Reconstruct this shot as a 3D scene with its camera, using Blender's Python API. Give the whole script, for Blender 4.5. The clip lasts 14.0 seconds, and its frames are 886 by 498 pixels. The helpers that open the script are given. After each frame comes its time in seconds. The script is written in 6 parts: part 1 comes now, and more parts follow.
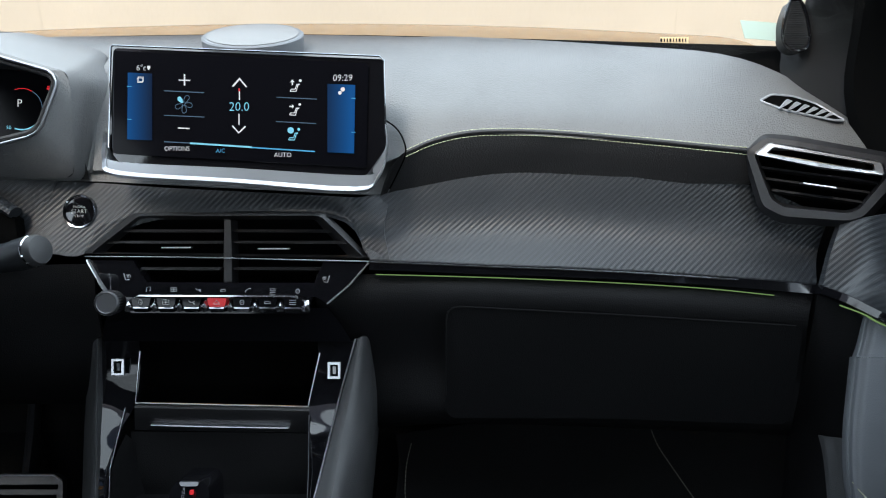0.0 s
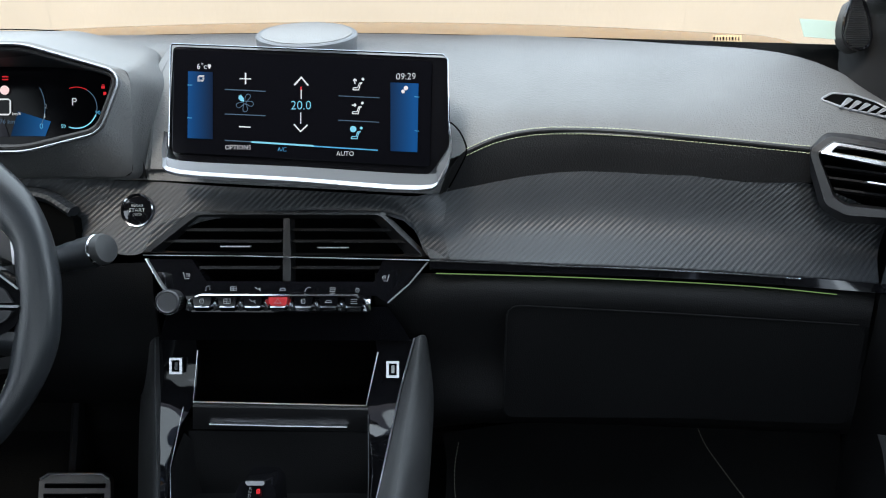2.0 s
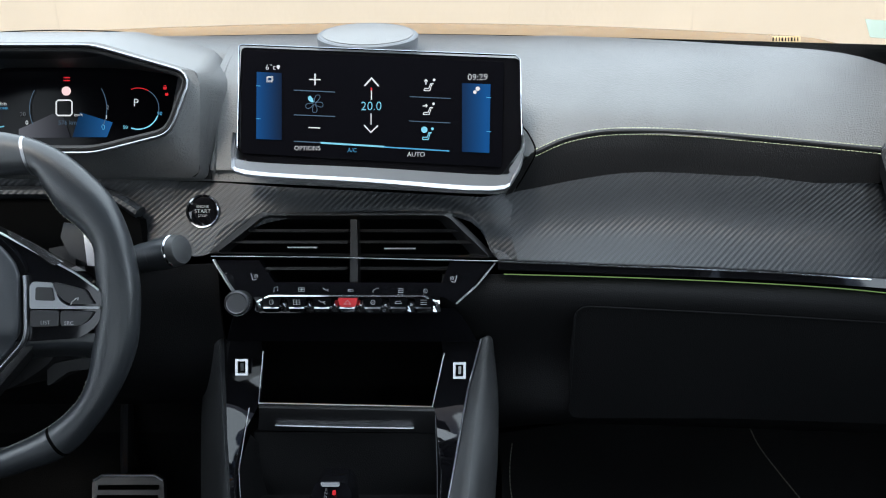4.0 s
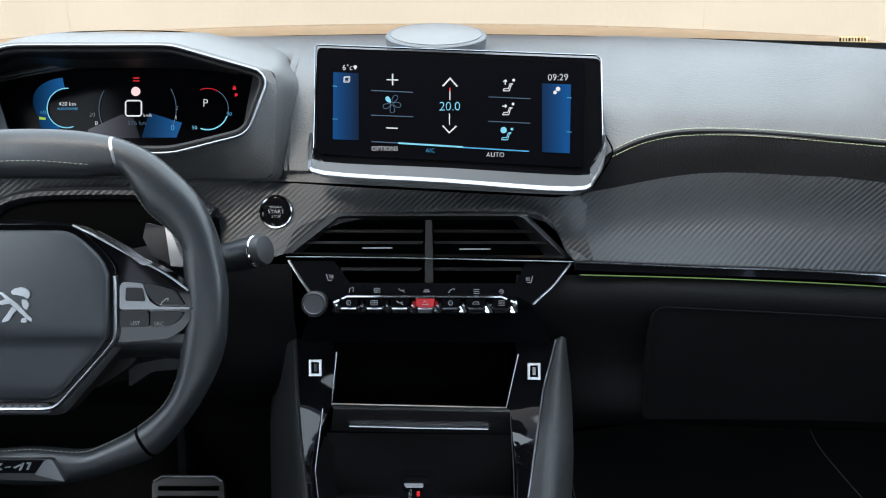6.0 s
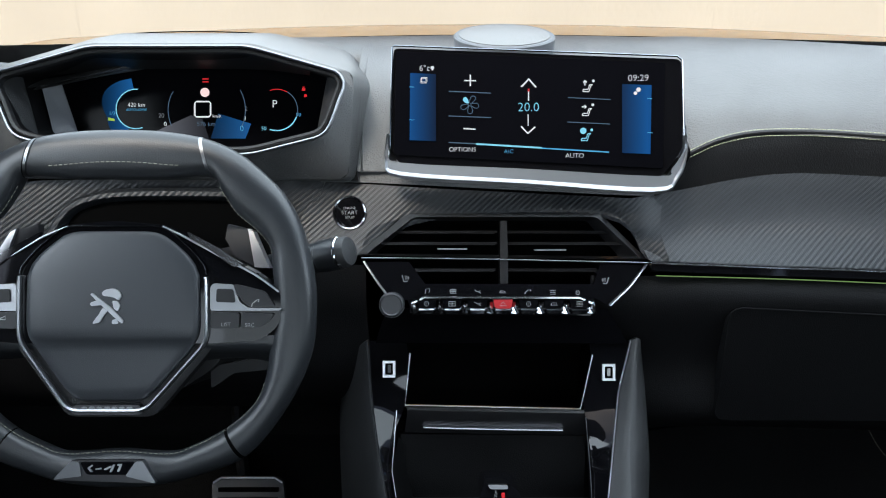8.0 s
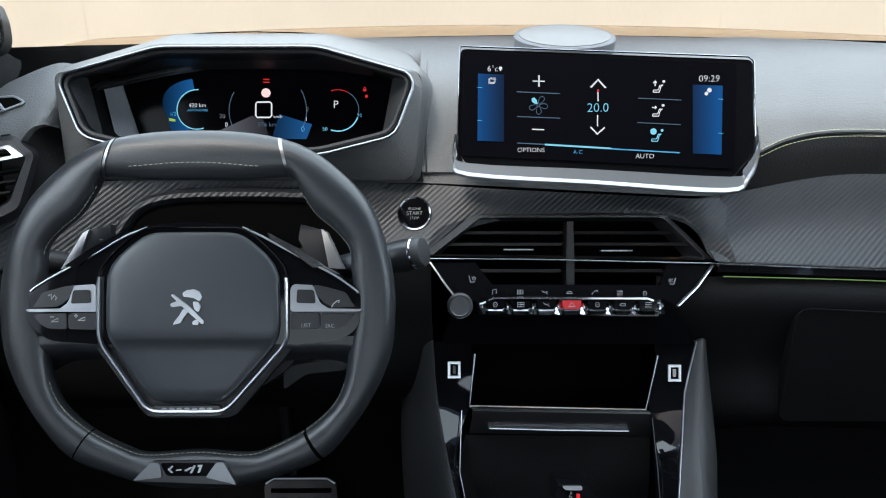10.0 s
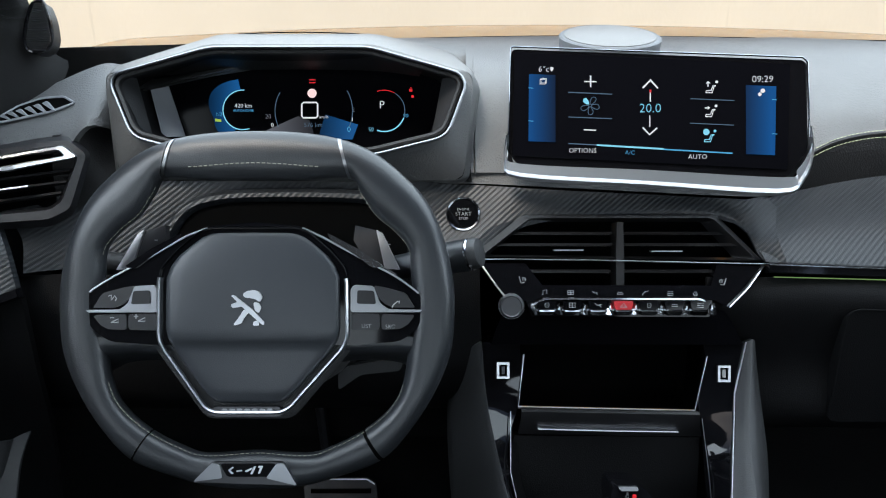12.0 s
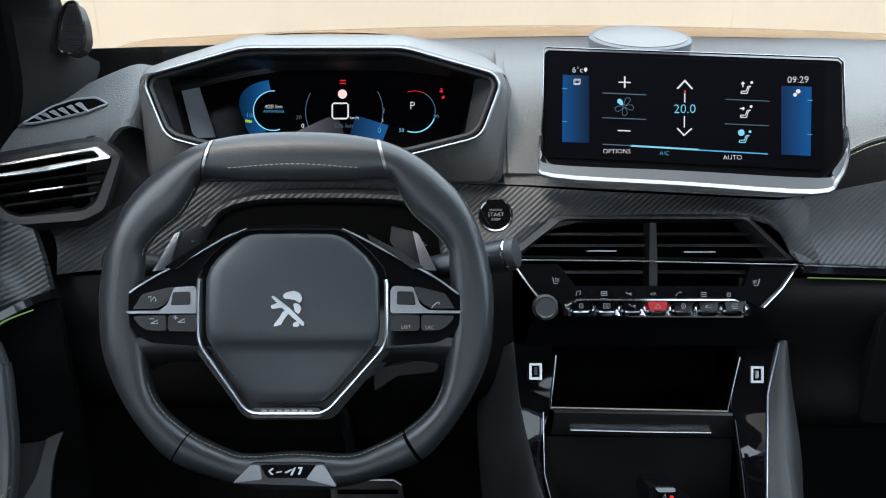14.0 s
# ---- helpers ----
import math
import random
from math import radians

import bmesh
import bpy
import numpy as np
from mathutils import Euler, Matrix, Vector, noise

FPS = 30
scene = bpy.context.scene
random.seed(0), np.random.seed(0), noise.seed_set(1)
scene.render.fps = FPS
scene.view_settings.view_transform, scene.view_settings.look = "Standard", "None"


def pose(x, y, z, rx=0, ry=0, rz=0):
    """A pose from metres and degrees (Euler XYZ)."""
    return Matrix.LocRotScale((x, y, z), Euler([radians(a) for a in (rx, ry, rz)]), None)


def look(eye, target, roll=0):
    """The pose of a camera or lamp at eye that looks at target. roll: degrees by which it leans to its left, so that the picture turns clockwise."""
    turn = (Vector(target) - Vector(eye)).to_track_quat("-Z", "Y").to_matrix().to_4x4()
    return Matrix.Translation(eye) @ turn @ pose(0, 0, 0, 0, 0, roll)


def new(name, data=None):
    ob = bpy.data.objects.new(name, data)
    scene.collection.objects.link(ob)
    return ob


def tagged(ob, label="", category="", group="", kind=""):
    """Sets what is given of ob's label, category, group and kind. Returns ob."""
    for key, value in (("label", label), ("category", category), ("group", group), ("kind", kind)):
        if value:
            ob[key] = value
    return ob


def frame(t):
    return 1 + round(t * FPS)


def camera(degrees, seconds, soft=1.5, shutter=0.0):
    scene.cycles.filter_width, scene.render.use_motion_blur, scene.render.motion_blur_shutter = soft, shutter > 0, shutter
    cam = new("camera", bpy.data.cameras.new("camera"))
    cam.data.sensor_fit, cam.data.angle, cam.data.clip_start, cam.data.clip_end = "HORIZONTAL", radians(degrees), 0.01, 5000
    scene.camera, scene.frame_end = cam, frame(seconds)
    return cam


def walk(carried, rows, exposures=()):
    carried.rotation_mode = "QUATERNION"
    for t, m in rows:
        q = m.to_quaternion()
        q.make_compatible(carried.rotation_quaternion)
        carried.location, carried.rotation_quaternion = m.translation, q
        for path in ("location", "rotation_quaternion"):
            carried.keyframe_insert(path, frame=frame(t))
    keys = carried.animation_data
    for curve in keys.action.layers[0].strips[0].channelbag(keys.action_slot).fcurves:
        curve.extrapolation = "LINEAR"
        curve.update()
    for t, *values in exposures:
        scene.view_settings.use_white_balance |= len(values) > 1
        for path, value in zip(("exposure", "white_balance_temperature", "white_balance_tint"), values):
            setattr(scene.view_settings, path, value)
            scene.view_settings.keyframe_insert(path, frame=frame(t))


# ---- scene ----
cam = camera(56.2, 14.0, soft=1.1)
METRES, EYE, TILT, LEAN, TURN = 0.448, 1.20, -22.0, 0.0, 0.0
ROWS = [
    (0.0, 0.0, 0.0, 0.0, -0.0, 0.0, 0.0),
    (0.5, -0.0291, 0.0005, -0.0008, -0.0, 0.04, 0.01),
    (1.0, -0.0633, 0.0015, -0.0, 0.05, -0.01, 0.01),
    (1.5, -0.0979, 0.0026, 0.0016, 0.07, -0.09, 0.0),
    (2.0, -0.1375, 0.0034, 0.0012, 0.08, -0.11, -0.01),
    (2.5, -0.1749, 0.0033, 0.0023, 0.03, -0.13, 0.01),
    (3.0, -0.2148, 0.004, 0.0021, -0.01, -0.12, 0.02),
    (5.5, -0.427, 0.0074, -0.0005, 0.11, 0.07, 0.03),
    (6.0, -0.4715, 0.0086, -0.0002, 0.13, 0.03, 0.02),
    (6.5, -0.5205, 0.0089, -0.0005, 0.09, 0.04, 0.03),
    (7.0, -0.5651, 0.0096, -0.0007, 0.05, 0.1, 0.03),
    (7.5, -0.6087, 0.0103, 0.0009, 0.11, 0.04, 0.04),
    (8.0, -0.649, 0.011, 0.0005, 0.11, 0.08, 0.05),
    (8.5, -0.6913, 0.0117, 0.0003, 0.11, 0.12, 0.06),
    (11.0, -0.8712, 0.0133, 0.0024, 0.01, 0.08, 0.05),
    (11.5, -0.8991, 0.0138, 0.0029, 0.04, 0.07, 0.05),
    (12.0, -0.924, 0.0139, 0.0033, 0.04, 0.09, 0.05),
    (12.5, -0.9475, 0.0145, 0.0037, 0.07, 0.07, 0.05),
    (13.0, -0.9667, 0.0149, 0.0039, 0.09, 0.08, 0.06),
    (13.5, -0.9848, 0.0147, 0.0039, 0.1, 0.11, 0.06),
    (14.0, -0.9996, 0.0148, 0.0043, 0.09, 0.12, 0.07),
]
# car parts are fitted to the view in the camera's raked starting axes: x across, y away from it, z up along the rake
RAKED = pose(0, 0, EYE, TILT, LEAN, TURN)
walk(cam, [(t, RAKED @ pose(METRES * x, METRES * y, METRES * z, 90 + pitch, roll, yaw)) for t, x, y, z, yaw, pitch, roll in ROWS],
     exposures=[(0.0, 0.0), (14.0, 0.0)])
XM = -0.237  # middle of the car

# ---------------------------------------------------------------- light
world = bpy.data.worlds.new("world")
scene.world = world
world.use_nodes = True
wn = world.node_tree.nodes
sky = wn.new("ShaderNodeTexSky")
sky.sky_type, sky.sun_disc = "NISHITA", False
sky.sun_elevation, sky.sun_rotation = radians(52), radians(205)
sky.air_density, sky.dust_density = 1.0, 2.0
wn["Background"].inputs["Strength"].default_value = 0.15
world.node_tree.links.new(sky.outputs["Color"], wn["Background"].inputs["Color"])

sun = new("sun", bpy.data.lights.new("sun", "SUN"))
sun.data.energy, sun.data.angle, sun.data.color = 2.4, radians(12), (1.0, 0.93, 0.82)
sun.matrix_world = look((-3.0, -6.4, 9.0), (0, 0, 0))


def opening_light(name, at, to, wide, high, watts):
    """Area lamp added at an opening of the car, in place of sky light."""
    ob = new(name, bpy.data.lights.new(name, "AREA"))
    ob.data.shape, ob.data.size, ob.data.size_y = "RECTANGLE", wide, high
    ob.data.energy, ob.data.color = watts, (0.78, 0.905, 1.0)
    ob.matrix_world = look(at, to)


# Lamp kept just above the view; brightens the dash top.
opening_light("windscreen_sky", (XM, 0.796, 1.277), (XM, 0.796 - 0.523, 1.277 - 0.852), 1.2, 0.62, 10.5)
# Unseen lamp added behind the camera for chrome and wheel.
opening_light("tailgate_fill", (XM, -1.87, 1.265), (XM, 0.8, 0.95), 1.1, 0.34, 3.6)
for side in (-1, 1):
    opening_light("front_window_sky", (XM + 0.69 * side, 0.36, 1.17), (XM, 0.25, 0.95), 0.42, 0.40, 3.0)
    # Unseen fill lamp added to brighten the steering wheel from behind.
    opening_light("rear_window_fill", (XM + 0.69 * side, -0.78, 1.18), (XM - 0.1, 0.5, 0.95), 0.7, 0.40, 1.7)

# ---------------------------------------------------------------- materials
def shader(name):
    m = bpy.data.materials.new(name)
    m.use_nodes = True
    return m, m.node_tree.nodes, m.node_tree.links, m.node_tree.nodes["Principled BSDF"]


def soft_plastic(name, colour, rough=0.5, grain=0.0012, bump=0.25, spec=0.5, blotch=0.25):
    """Grained soft-touch skin or leather: cells of grain, slow blotches in the gloss and tone."""
    m, n, l, b = shader(name)
    co = n.new("ShaderNodeTexCoord")
    vor = n.new("ShaderNodeTexVoronoi")
    vor.inputs["Scale"].default_value = 1.0 / grain
    fine = n.new("ShaderNodeTexNoise")
    fine.inputs["Scale"].default_value, fine.inputs["Detail"].default_value = 2.2 / grain, 3
    slow = n.new("ShaderNodeTexNoise")
    slow.inputs["Scale"].default_value, slow.inputs["Detail"].default_value = 14, 4
    for t in (vor, fine, slow):
        l.new(co.outputs["Object"], t.inputs["Vector"])
    add = n.new("ShaderNodeMath")
    add.operation = "ADD"
    l.new(vor.outputs["Distance"], add.inputs[0])
    l.new(fine.outputs["Fac"], add.inputs[1])
    bm_ = n.new("ShaderNodeBump")
    bm_.inputs["Strength"].default_value, bm_.inputs["Distance"].default_value = bump, 0.0006
    l.new(add.outputs[0], bm_.inputs["Height"])
    l.new(bm_.outputs["Normal"], b.inputs["Normal"])
    mix = n.new("ShaderNodeMix")
    mix.data_type = "RGBA"
    mix.inputs[6].default_value = (*[c * (1 - blotch) for c in colour], 1)
    mix.inputs[7].default_value = (*[c * (1 + blotch) for c in colour], 1)
    l.new(slow.outputs["Fac"], mix.inputs[0])
    l.new(mix.outputs[2], b.inputs["Base Color"])
    ramp = n.new("ShaderNodeMapRange")
    ramp.inputs["To Min"].default_value, ramp.inputs["To Max"].default_value = rough - 0.07, rough + 0.07
    l.new(slow.outputs["Fac"], ramp.inputs["Value"])
    l.new(ramp.outputs["Result"], b.inputs["Roughness"])
    b.inputs["Specular IOR Level"].default_value = spec
    return m


def plain(name, colour, rough=0.4, metal=0.0, spec=0.5, scuff=0.05, scale=60, coat=0.0):
    """Moulded plastic, lacquer or metal with faint smears in its gloss."""
    m, n, l, b = shader(name)
    co = n.new("ShaderNodeTexCoord")
    t = n.new("ShaderNodeTexNoise")
    t.inputs["Scale"].default_value, t.inputs["Detail"].default_value = scale, 5
    l.new(co.outputs["Object"], t.inputs["Vector"])
    ramp = n.new("ShaderNodeMapRange")
    ramp.inputs["To Min"].default_value, ramp.inputs["To Max"].default_value = max(rough - scuff, 0.01), rough + scuff
    l.new(t.outputs["Fac"], ramp.inputs["Value"])
    l.new(ramp.outputs["Result"], b.inputs["Roughness"])
    b.inputs["Base Color"].default_value = (*colour, 1)
    b.inputs["Metallic"].default_value = metal
    b.inputs["Specular IOR Level"].default_value = spec
    b.inputs["Coat Weight"].default_value = coat
    return m


def woven(name, colour, angle, period=0.0050):
    """Moulded skin with slanting ribs, broken into short twill cells, like woven carbon."""
    m, n, l, b = shader(name)
    co = n.new("ShaderNodeTexCoord")
    turn = n.new("ShaderNodeMapping")
    turn.inputs["Rotation"].default_value = (0, radians(angle), 0)
    l.new(co.outputs["Object"], turn.inputs["Vector"])
    slow = n.new("ShaderNodeTexNoise")
    slow.inputs["Scale"].default_value = 9
    l.new(co.outputs["Object"], slow.inputs["Vector"])

    def wave(axis, p, shape="SIN"):
        w = n.new("ShaderNodeTexWave")
        w.wave_type, w.bands_direction, w.wave_profile = "BANDS", axis, shape
        w.inputs["Scale"].default_value = 0.314 / p
        w.inputs["Distortion"].default_value = 0.0
        l.new(turn.outputs["Vector"], w.inputs["Vector"])
        return w
    rib, cell = wave("X", period), wave("Z", period * 0.3)
    mixh = n.new("ShaderNodeMath")
    mixh.operation = "MULTIPLY_ADD"
    l.new(cell.outputs["Fac"], mixh.inputs[0])
    mixh.inputs[1].default_value = 0.3
    l.new(rib.outputs["Fac"], mixh.inputs[2])
    fine = n.new("ShaderNodeTexNoise")
    fine.inputs["Scale"].default_value, fine.inputs["Detail"].default_value = 1800, 2
    l.new(co.outputs["Object"], fine.inputs["Vector"])
    sumh = n.new("ShaderNodeMath")
    sumh.operation = "MULTIPLY_ADD"
    l.new(fine.outputs["Fac"], sumh.inputs[0])
    sumh.inputs[1].default_value = 0.25
    l.new(mixh.outputs[0], sumh.inputs[2])
    bp = n.new("ShaderNodeBump")
    bp.inputs["Strength"].default_value, bp.inputs["Distance"].default_value = 0.34, 0.0009
    l.new(sumh.outputs[0], bp.inputs["Height"])
    l.new(bp.outputs["Normal"], b.inputs["Normal"])
    mix = n.new("ShaderNodeMix")
    mix.data_type = "RGBA"
    mix.inputs[6].default_value = (*[c * 0.78 for c in colour], 1)
    mix.inputs[7].default_value = (*[c * 1.25 for c in colour], 1)
    l.new(mixh.outputs[0], mix.inputs[0])
    l.new(mix.outputs[2], b.inputs["Base Color"])
    ramp = n.new("ShaderNodeMapRange")
    ramp.inputs["To Min"].default_value, ramp.inputs["To Max"].default_value = 0.30, 0.42
    l.new(slow.outputs["Fac"], ramp.inputs["Value"])
    l.new(ramp.outputs["Result"], b.inputs["Roughness"])
    b.inputs["Specular IOR Level"].default_value = 0.5
    return m


def glow(name, colour, strength):
    m, n, l, b = shader(name)
    b.inputs["Base Color"].default_value = (0.01, 0.01, 0.012, 1)
    b.inputs["Emission Color"].default_value = (*colour, 1)
    b.inputs["Emission Strength"].default_value = strength
    b.inputs["Roughness"].default_value, b.inputs["Specular IOR Level"].default_value = 0.5, 0.0
    return m


def glow_fade(name, colour, strength, axis, low, high, power=1.6):
    """A lit field of a display that fades to black along one local axis."""
    m, n, l, b = shader(name)
    co = n.new("ShaderNodeTexCoord")
    sep = n.new("ShaderNodeSeparateXYZ")
    l.new(co.outputs["Object"], sep.inputs[0])
    mr = n.new("ShaderNodeMapRange")
    mr.inputs["From Min"].default_value, mr.inputs["From Max"].default_value = low, high
    l.new(sep.outputs[axis], mr.inputs["Value"])
    pw = n.new("ShaderNodeMath")
    pw.operation = "POWER"
    l.new(mr.outputs["Result"], pw.inputs[0])
    pw.inputs[1].default_value = power
    mu = n.new("ShaderNodeMath")
    mu.operation = "MULTIPLY"
    l.new(pw.outputs[0], mu.inputs[0])
    mu.inputs[1].default_value = strength
    l.new(mu.outputs[0], b.inputs["Emission Strength"])
    b.inputs["Emission Color"].default_value = (*colour, 1)
    b.inputs["Base Color"].default_value = (0.005, 0.006, 0.01, 1)
    b.inputs["Roughness"].default_value, b.inputs["Specular IOR Level"].default_value = 0.5, 0.0
    return m


def clear_glass(name, tint=(1, 1, 1), gloss=0.05):
    m = bpy.data.materials.new(name)
    m.use_nodes = True
    n, l = m.node_tree.nodes, m.node_tree.links
    n.remove(n["Principled BSDF"])
    tr, gl, mx = n.new("ShaderNodeBsdfTransparent"), n.new("ShaderNodeBsdfGlossy"), n.new("ShaderNodeMixShader")
    tr.inputs["Color"].default_value = (*tint, 1)
    gl.inputs["Roughness"].default_value = 0.02
    mx.inputs[0].default_value = gloss
    l.new(tr.outputs[0], mx.inputs[1])
    l.new(gl.outputs[0], mx.inputs[2])
    l.new(mx.outputs[0], n["Material Output"].inputs["Surface"])
    return m


def plaster(name, colour, scale=1.5, var=0.12, rough=0.85):
    m, n, l, b = shader(name)
    co = n.new("ShaderNodeTexCoord")
    big, small = n.new("ShaderNodeTexNoise"), n.new("ShaderNodeTexNoise")
    big.inputs["Scale"].default_value, big.inputs["Detail"].default_value = scale, 6
    small.inputs["Scale"].default_value, small.inputs["Detail"].default_value = scale * 25, 4
    for t in (big, small):
        l.new(co.outputs["Object"], t.inputs["Vector"])
    av = n.new("ShaderNodeMath")
    av.operation = "MULTIPLY_ADD"
    l.new(small.outputs["Fac"], av.inputs[0])
    av.inputs[1].default_value = 0.4
    l.new(big.outputs["Fac"], av.inputs[2])
    mix = n.new("ShaderNodeMix")
    mix.data_type = "RGBA"
    mix.inputs[6].default_value = (*[c * (1 - var) for c in colour], 1)
    mix.inputs[7].default_value = (*[min(c * (1 + var), 0.95) for c in colour], 1)
    l.new(av.outputs[0], mix.inputs[0])
    l.new(mix.outputs[2], b.inputs["Base Color"])
    b.inputs["Roughness"].default_value = rough
    bp = n.new("ShaderNodeBump")
    bp.inputs["Strength"].default_value, bp.inputs["Distance"].default_value = 0.3, 0.01
    l.new(small.outputs["Fac"], bp.inputs["Height"])
    l.new(bp.outputs["Normal"], b.inputs["Normal"])
    return m


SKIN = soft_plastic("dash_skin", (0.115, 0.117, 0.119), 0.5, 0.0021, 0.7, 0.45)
# Darker dash skin: shade on upright faces is put into the colour.
UPRIGHT = soft_plastic("shade_black_skin", (0.015, 0.015, 0.016), 0.46, 0.0018, 0.55, 0.4)
# Set darker than black plastic: shade low in the cabin is in the colour.
SKIN_LOW = soft_plastic("shaded_lower_skin", (0.0055, 0.0055, 0.006), 0.58, 0.0014, 0.3, 0.15)
HIDE = soft_plastic("wheel_hide", (0.026, 0.0285, 0.032), 0.31, 0.0011, 0.16, 0.62)
HIDE_DARK = soft_plastic("rail_hide", (0.04, 0.041, 0.043), 0.45, 0.0013, 0.35, 0.5)
AIRBAG = soft_plastic("airbag_skin", (0.038, 0.0415, 0.047), 0.36, 0.0009, 0.10, 0.55, 0.06)
CARBON = woven("woven_skin", (0.019, 0.0215, 0.025), -48, 0.0046)
CARBON_L = woven("woven_skin_mirrored", (0.019, 0.0215, 0.025), -52, 0.0046)
PIANO = plain("piano_black", (0.004, 0.004, 0.005), 0.05, 0.0, 0.45, 0.02, 40, 0.0)
MATT = plain("matt_black", (0.012, 0.012, 0.013), 0.55, scuff=0.08)
# Near-zero colour; the dark inside recesses and ducts is painted with it.
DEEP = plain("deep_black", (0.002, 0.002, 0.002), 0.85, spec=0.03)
SLAT = plain("slat_black", (0.018, 0.018, 0.02), 0.36, scuff=0.06)
VANE = plain("vane_black", (0.009, 0.009, 0.010), 0.4, scuff=0.06)
CHROME = plain("bright_chrome", (0.78, 0.78, 0.80), 0.12, 1.0, scuff=0.015)
SATIN = plain("satin_silver", (0.66, 0.67, 0.7), 0.3, 1.0, scuff=0.015)
STEEL = plain("dark_steel", (0.36, 0.37, 0.39), 0.33, 1.0, scuff=0.02)
GLASSY = plain("display_glass", (0.0025, 0.0025, 0.0035), 0.12, 0.0, 0.05, 0.02)
DARK_CHROME = plain("dark_chrome", (0.30, 0.31, 0.33), 0.10, 1.0, scuff=0.02)
PALE = plain("pale_fins_and_lit_plate", (0.30, 0.315, 0.34), 0.3)
GREY = soft_plastic("grey_trim", (0.10, 0.107, 0.117), 0.5, 0.0015, 0.3)
PILLAR = soft_plastic("pillar_cloth", (0.010, 0.010, 0.0105), 0.85, 0.0012, 0.2, 0.3)
MESH = soft_plastic("speaker_mesh", (0.15, 0.15, 0.15), 0.5, 0.0019, 0.8, 0.4, 0.08)
CARPET = soft_plastic("carpet_pile", (0.010, 0.010, 0.010), 0.95, 0.002, 0.8, 0.1)
THREAD = plain("pale_yellow_thread", (0.46, 0.47, 0.3), 0.7)
THREAD_DIM = plain("grey_yellow_thread", (0.27, 0.265, 0.21), 0.8)
LINER = plaster("headliner_cloth", (0.03, 0.03, 0.032), 6, 0.08, 0.95)
GREEN_LED = glow("green_light_line", (0.42, 0.72, 0.25), 0.34)
WHITE_UI = glow("display_white", (0.85, 0.88, 0.92), 0.9)
BLUE_UI = glow("display_blue", (0.10, 0.48, 0.85), 0.8)
CYAN_UI = glow("display_cyan", (0.25, 0.72, 0.95), 0.9)
DIM_UI = glow("display_dim", (0.16, 0.28, 0.42), 0.5)
RED_UI = glow("display_red", (0.8, 0.03, 0.04), 0.8)
PINK_UI = glow("display_pink", (1.0, 0.72, 0.72), 1.0)
YELLOW_UI = glow("display_yellow", (0.5, 0.75, 0.1), 0.7)
HAZARD = plain("hazard_red", (0.55, 0.02, 0.025), 0.3)
PRINT = plain("grey_print", (0.38, 0.38, 0.38), 0.5)
PAINT = plain("orange_yellow_paint", (0.93, 0.55, 0.14), 0.3, coat=1.0, scale=5)
PAINT.node_tree.nodes["Principled BSDF"].inputs["Coat Roughness"].default_value = 0.12
STUCCO = plaster("cream_render", (0.8, 0.72, 0.59), 0.9)
STUCCO_DIM = plaster("cream_render_joint", (0.785, 0.705, 0.575), 2.0)
PAVING = plaster("pale_paving", (0.42, 0.38, 0.32), 1.2)
WIND = clear_glass("windscreen_glass", (0.97, 0.98, 0.97), 0.03)
STICKER = plain("pale_green_paper", (0.40, 0.50, 0.44), 0.6)
LABEL = plain("cream_label", (0.62, 0.44, 0.24), 0.5)
PEDAL = plain("dark_grey_steel", (0.10, 0.10, 0.105), 0.4, 1.0, scuff=0.05)


# ---------------------------------------------------------------- mesh helpers
BASES = {}


def thing(name, label, category, base, group="", kind=""):
    """An Empty at a place of the raked axes; its parts are given in the same axes."""
    e = new(name)
    e.empty_display_size = 0.03
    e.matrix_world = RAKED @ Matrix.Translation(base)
    BASES[e.name] = Vector(base)
    return tagged(e, label, category, group, kind)


def finish(bm, material, smooth, angle=35):
    bmesh.ops.recalc_face_normals(bm, faces=bm.faces)
    for f in bm.faces:
        f.smooth = smooth
    if smooth:
        for e in bm.edges:
            if len(e.link_faces) == 2 and e.calc_face_angle(0) > radians(angle):
                e.smooth = False
    me = bpy.data.meshes.new("mesh")
    bm.to_mesh(me)
    bm.free()
    if material:
        me.materials.append(material)
    return me


def part(name, bm, material, parent, label="", smooth=True, angle=35):
    base = BASES[parent.name]
    bmesh.ops.translate(bm, verts=bm.verts, vec=-base)
    ob = new(name, finish(bm, material, smooth, angle))
    ob.parent = parent
    BASES[ob.name] = base
    return tagged(ob, label)


def single(name, bm, material, base, label, category, group="", kind="", smooth=True, angle=35):
    """A thing that is one mesh."""
    bmesh.ops.translate(bm, verts=bm.verts, vec=-Vector(base))
    ob = new(name, finish(bm, material, smooth, angle))
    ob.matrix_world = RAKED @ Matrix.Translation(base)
    BASES[ob.name] = Vector(base)
    return tagged(ob, label, category, group, kind)


def mir(pts):
    return [(2 * XM + 0.008 - p[0], p[1], p[2]) for p in reversed(pts)]


def catmull(pts, n, closed=False):
    """A smooth line through the points, n steps to a span."""
    p = [Vector(q) for q in pts]
    out, k = [], len(p)
    for i in range(k if closed else k - 1):
        a = p[(i - 1) % k] if closed or i else p[0] * 2 - p[1]
        b, c = p[i], p[(i + 1) % k]
        d = p[(i + 2) % k] if closed or i + 2 < k else c * 2 - b
        for j in range(n):
            t = j / n
            out.append(0.5 * (2 * b + (c - a) * t + (2 * a - 5 * b + 4 * c - d) * t * t + (3 * b - a - 3 * c + d) * t ** 3))
    if not closed:
        out.append(p[-1])
    return out


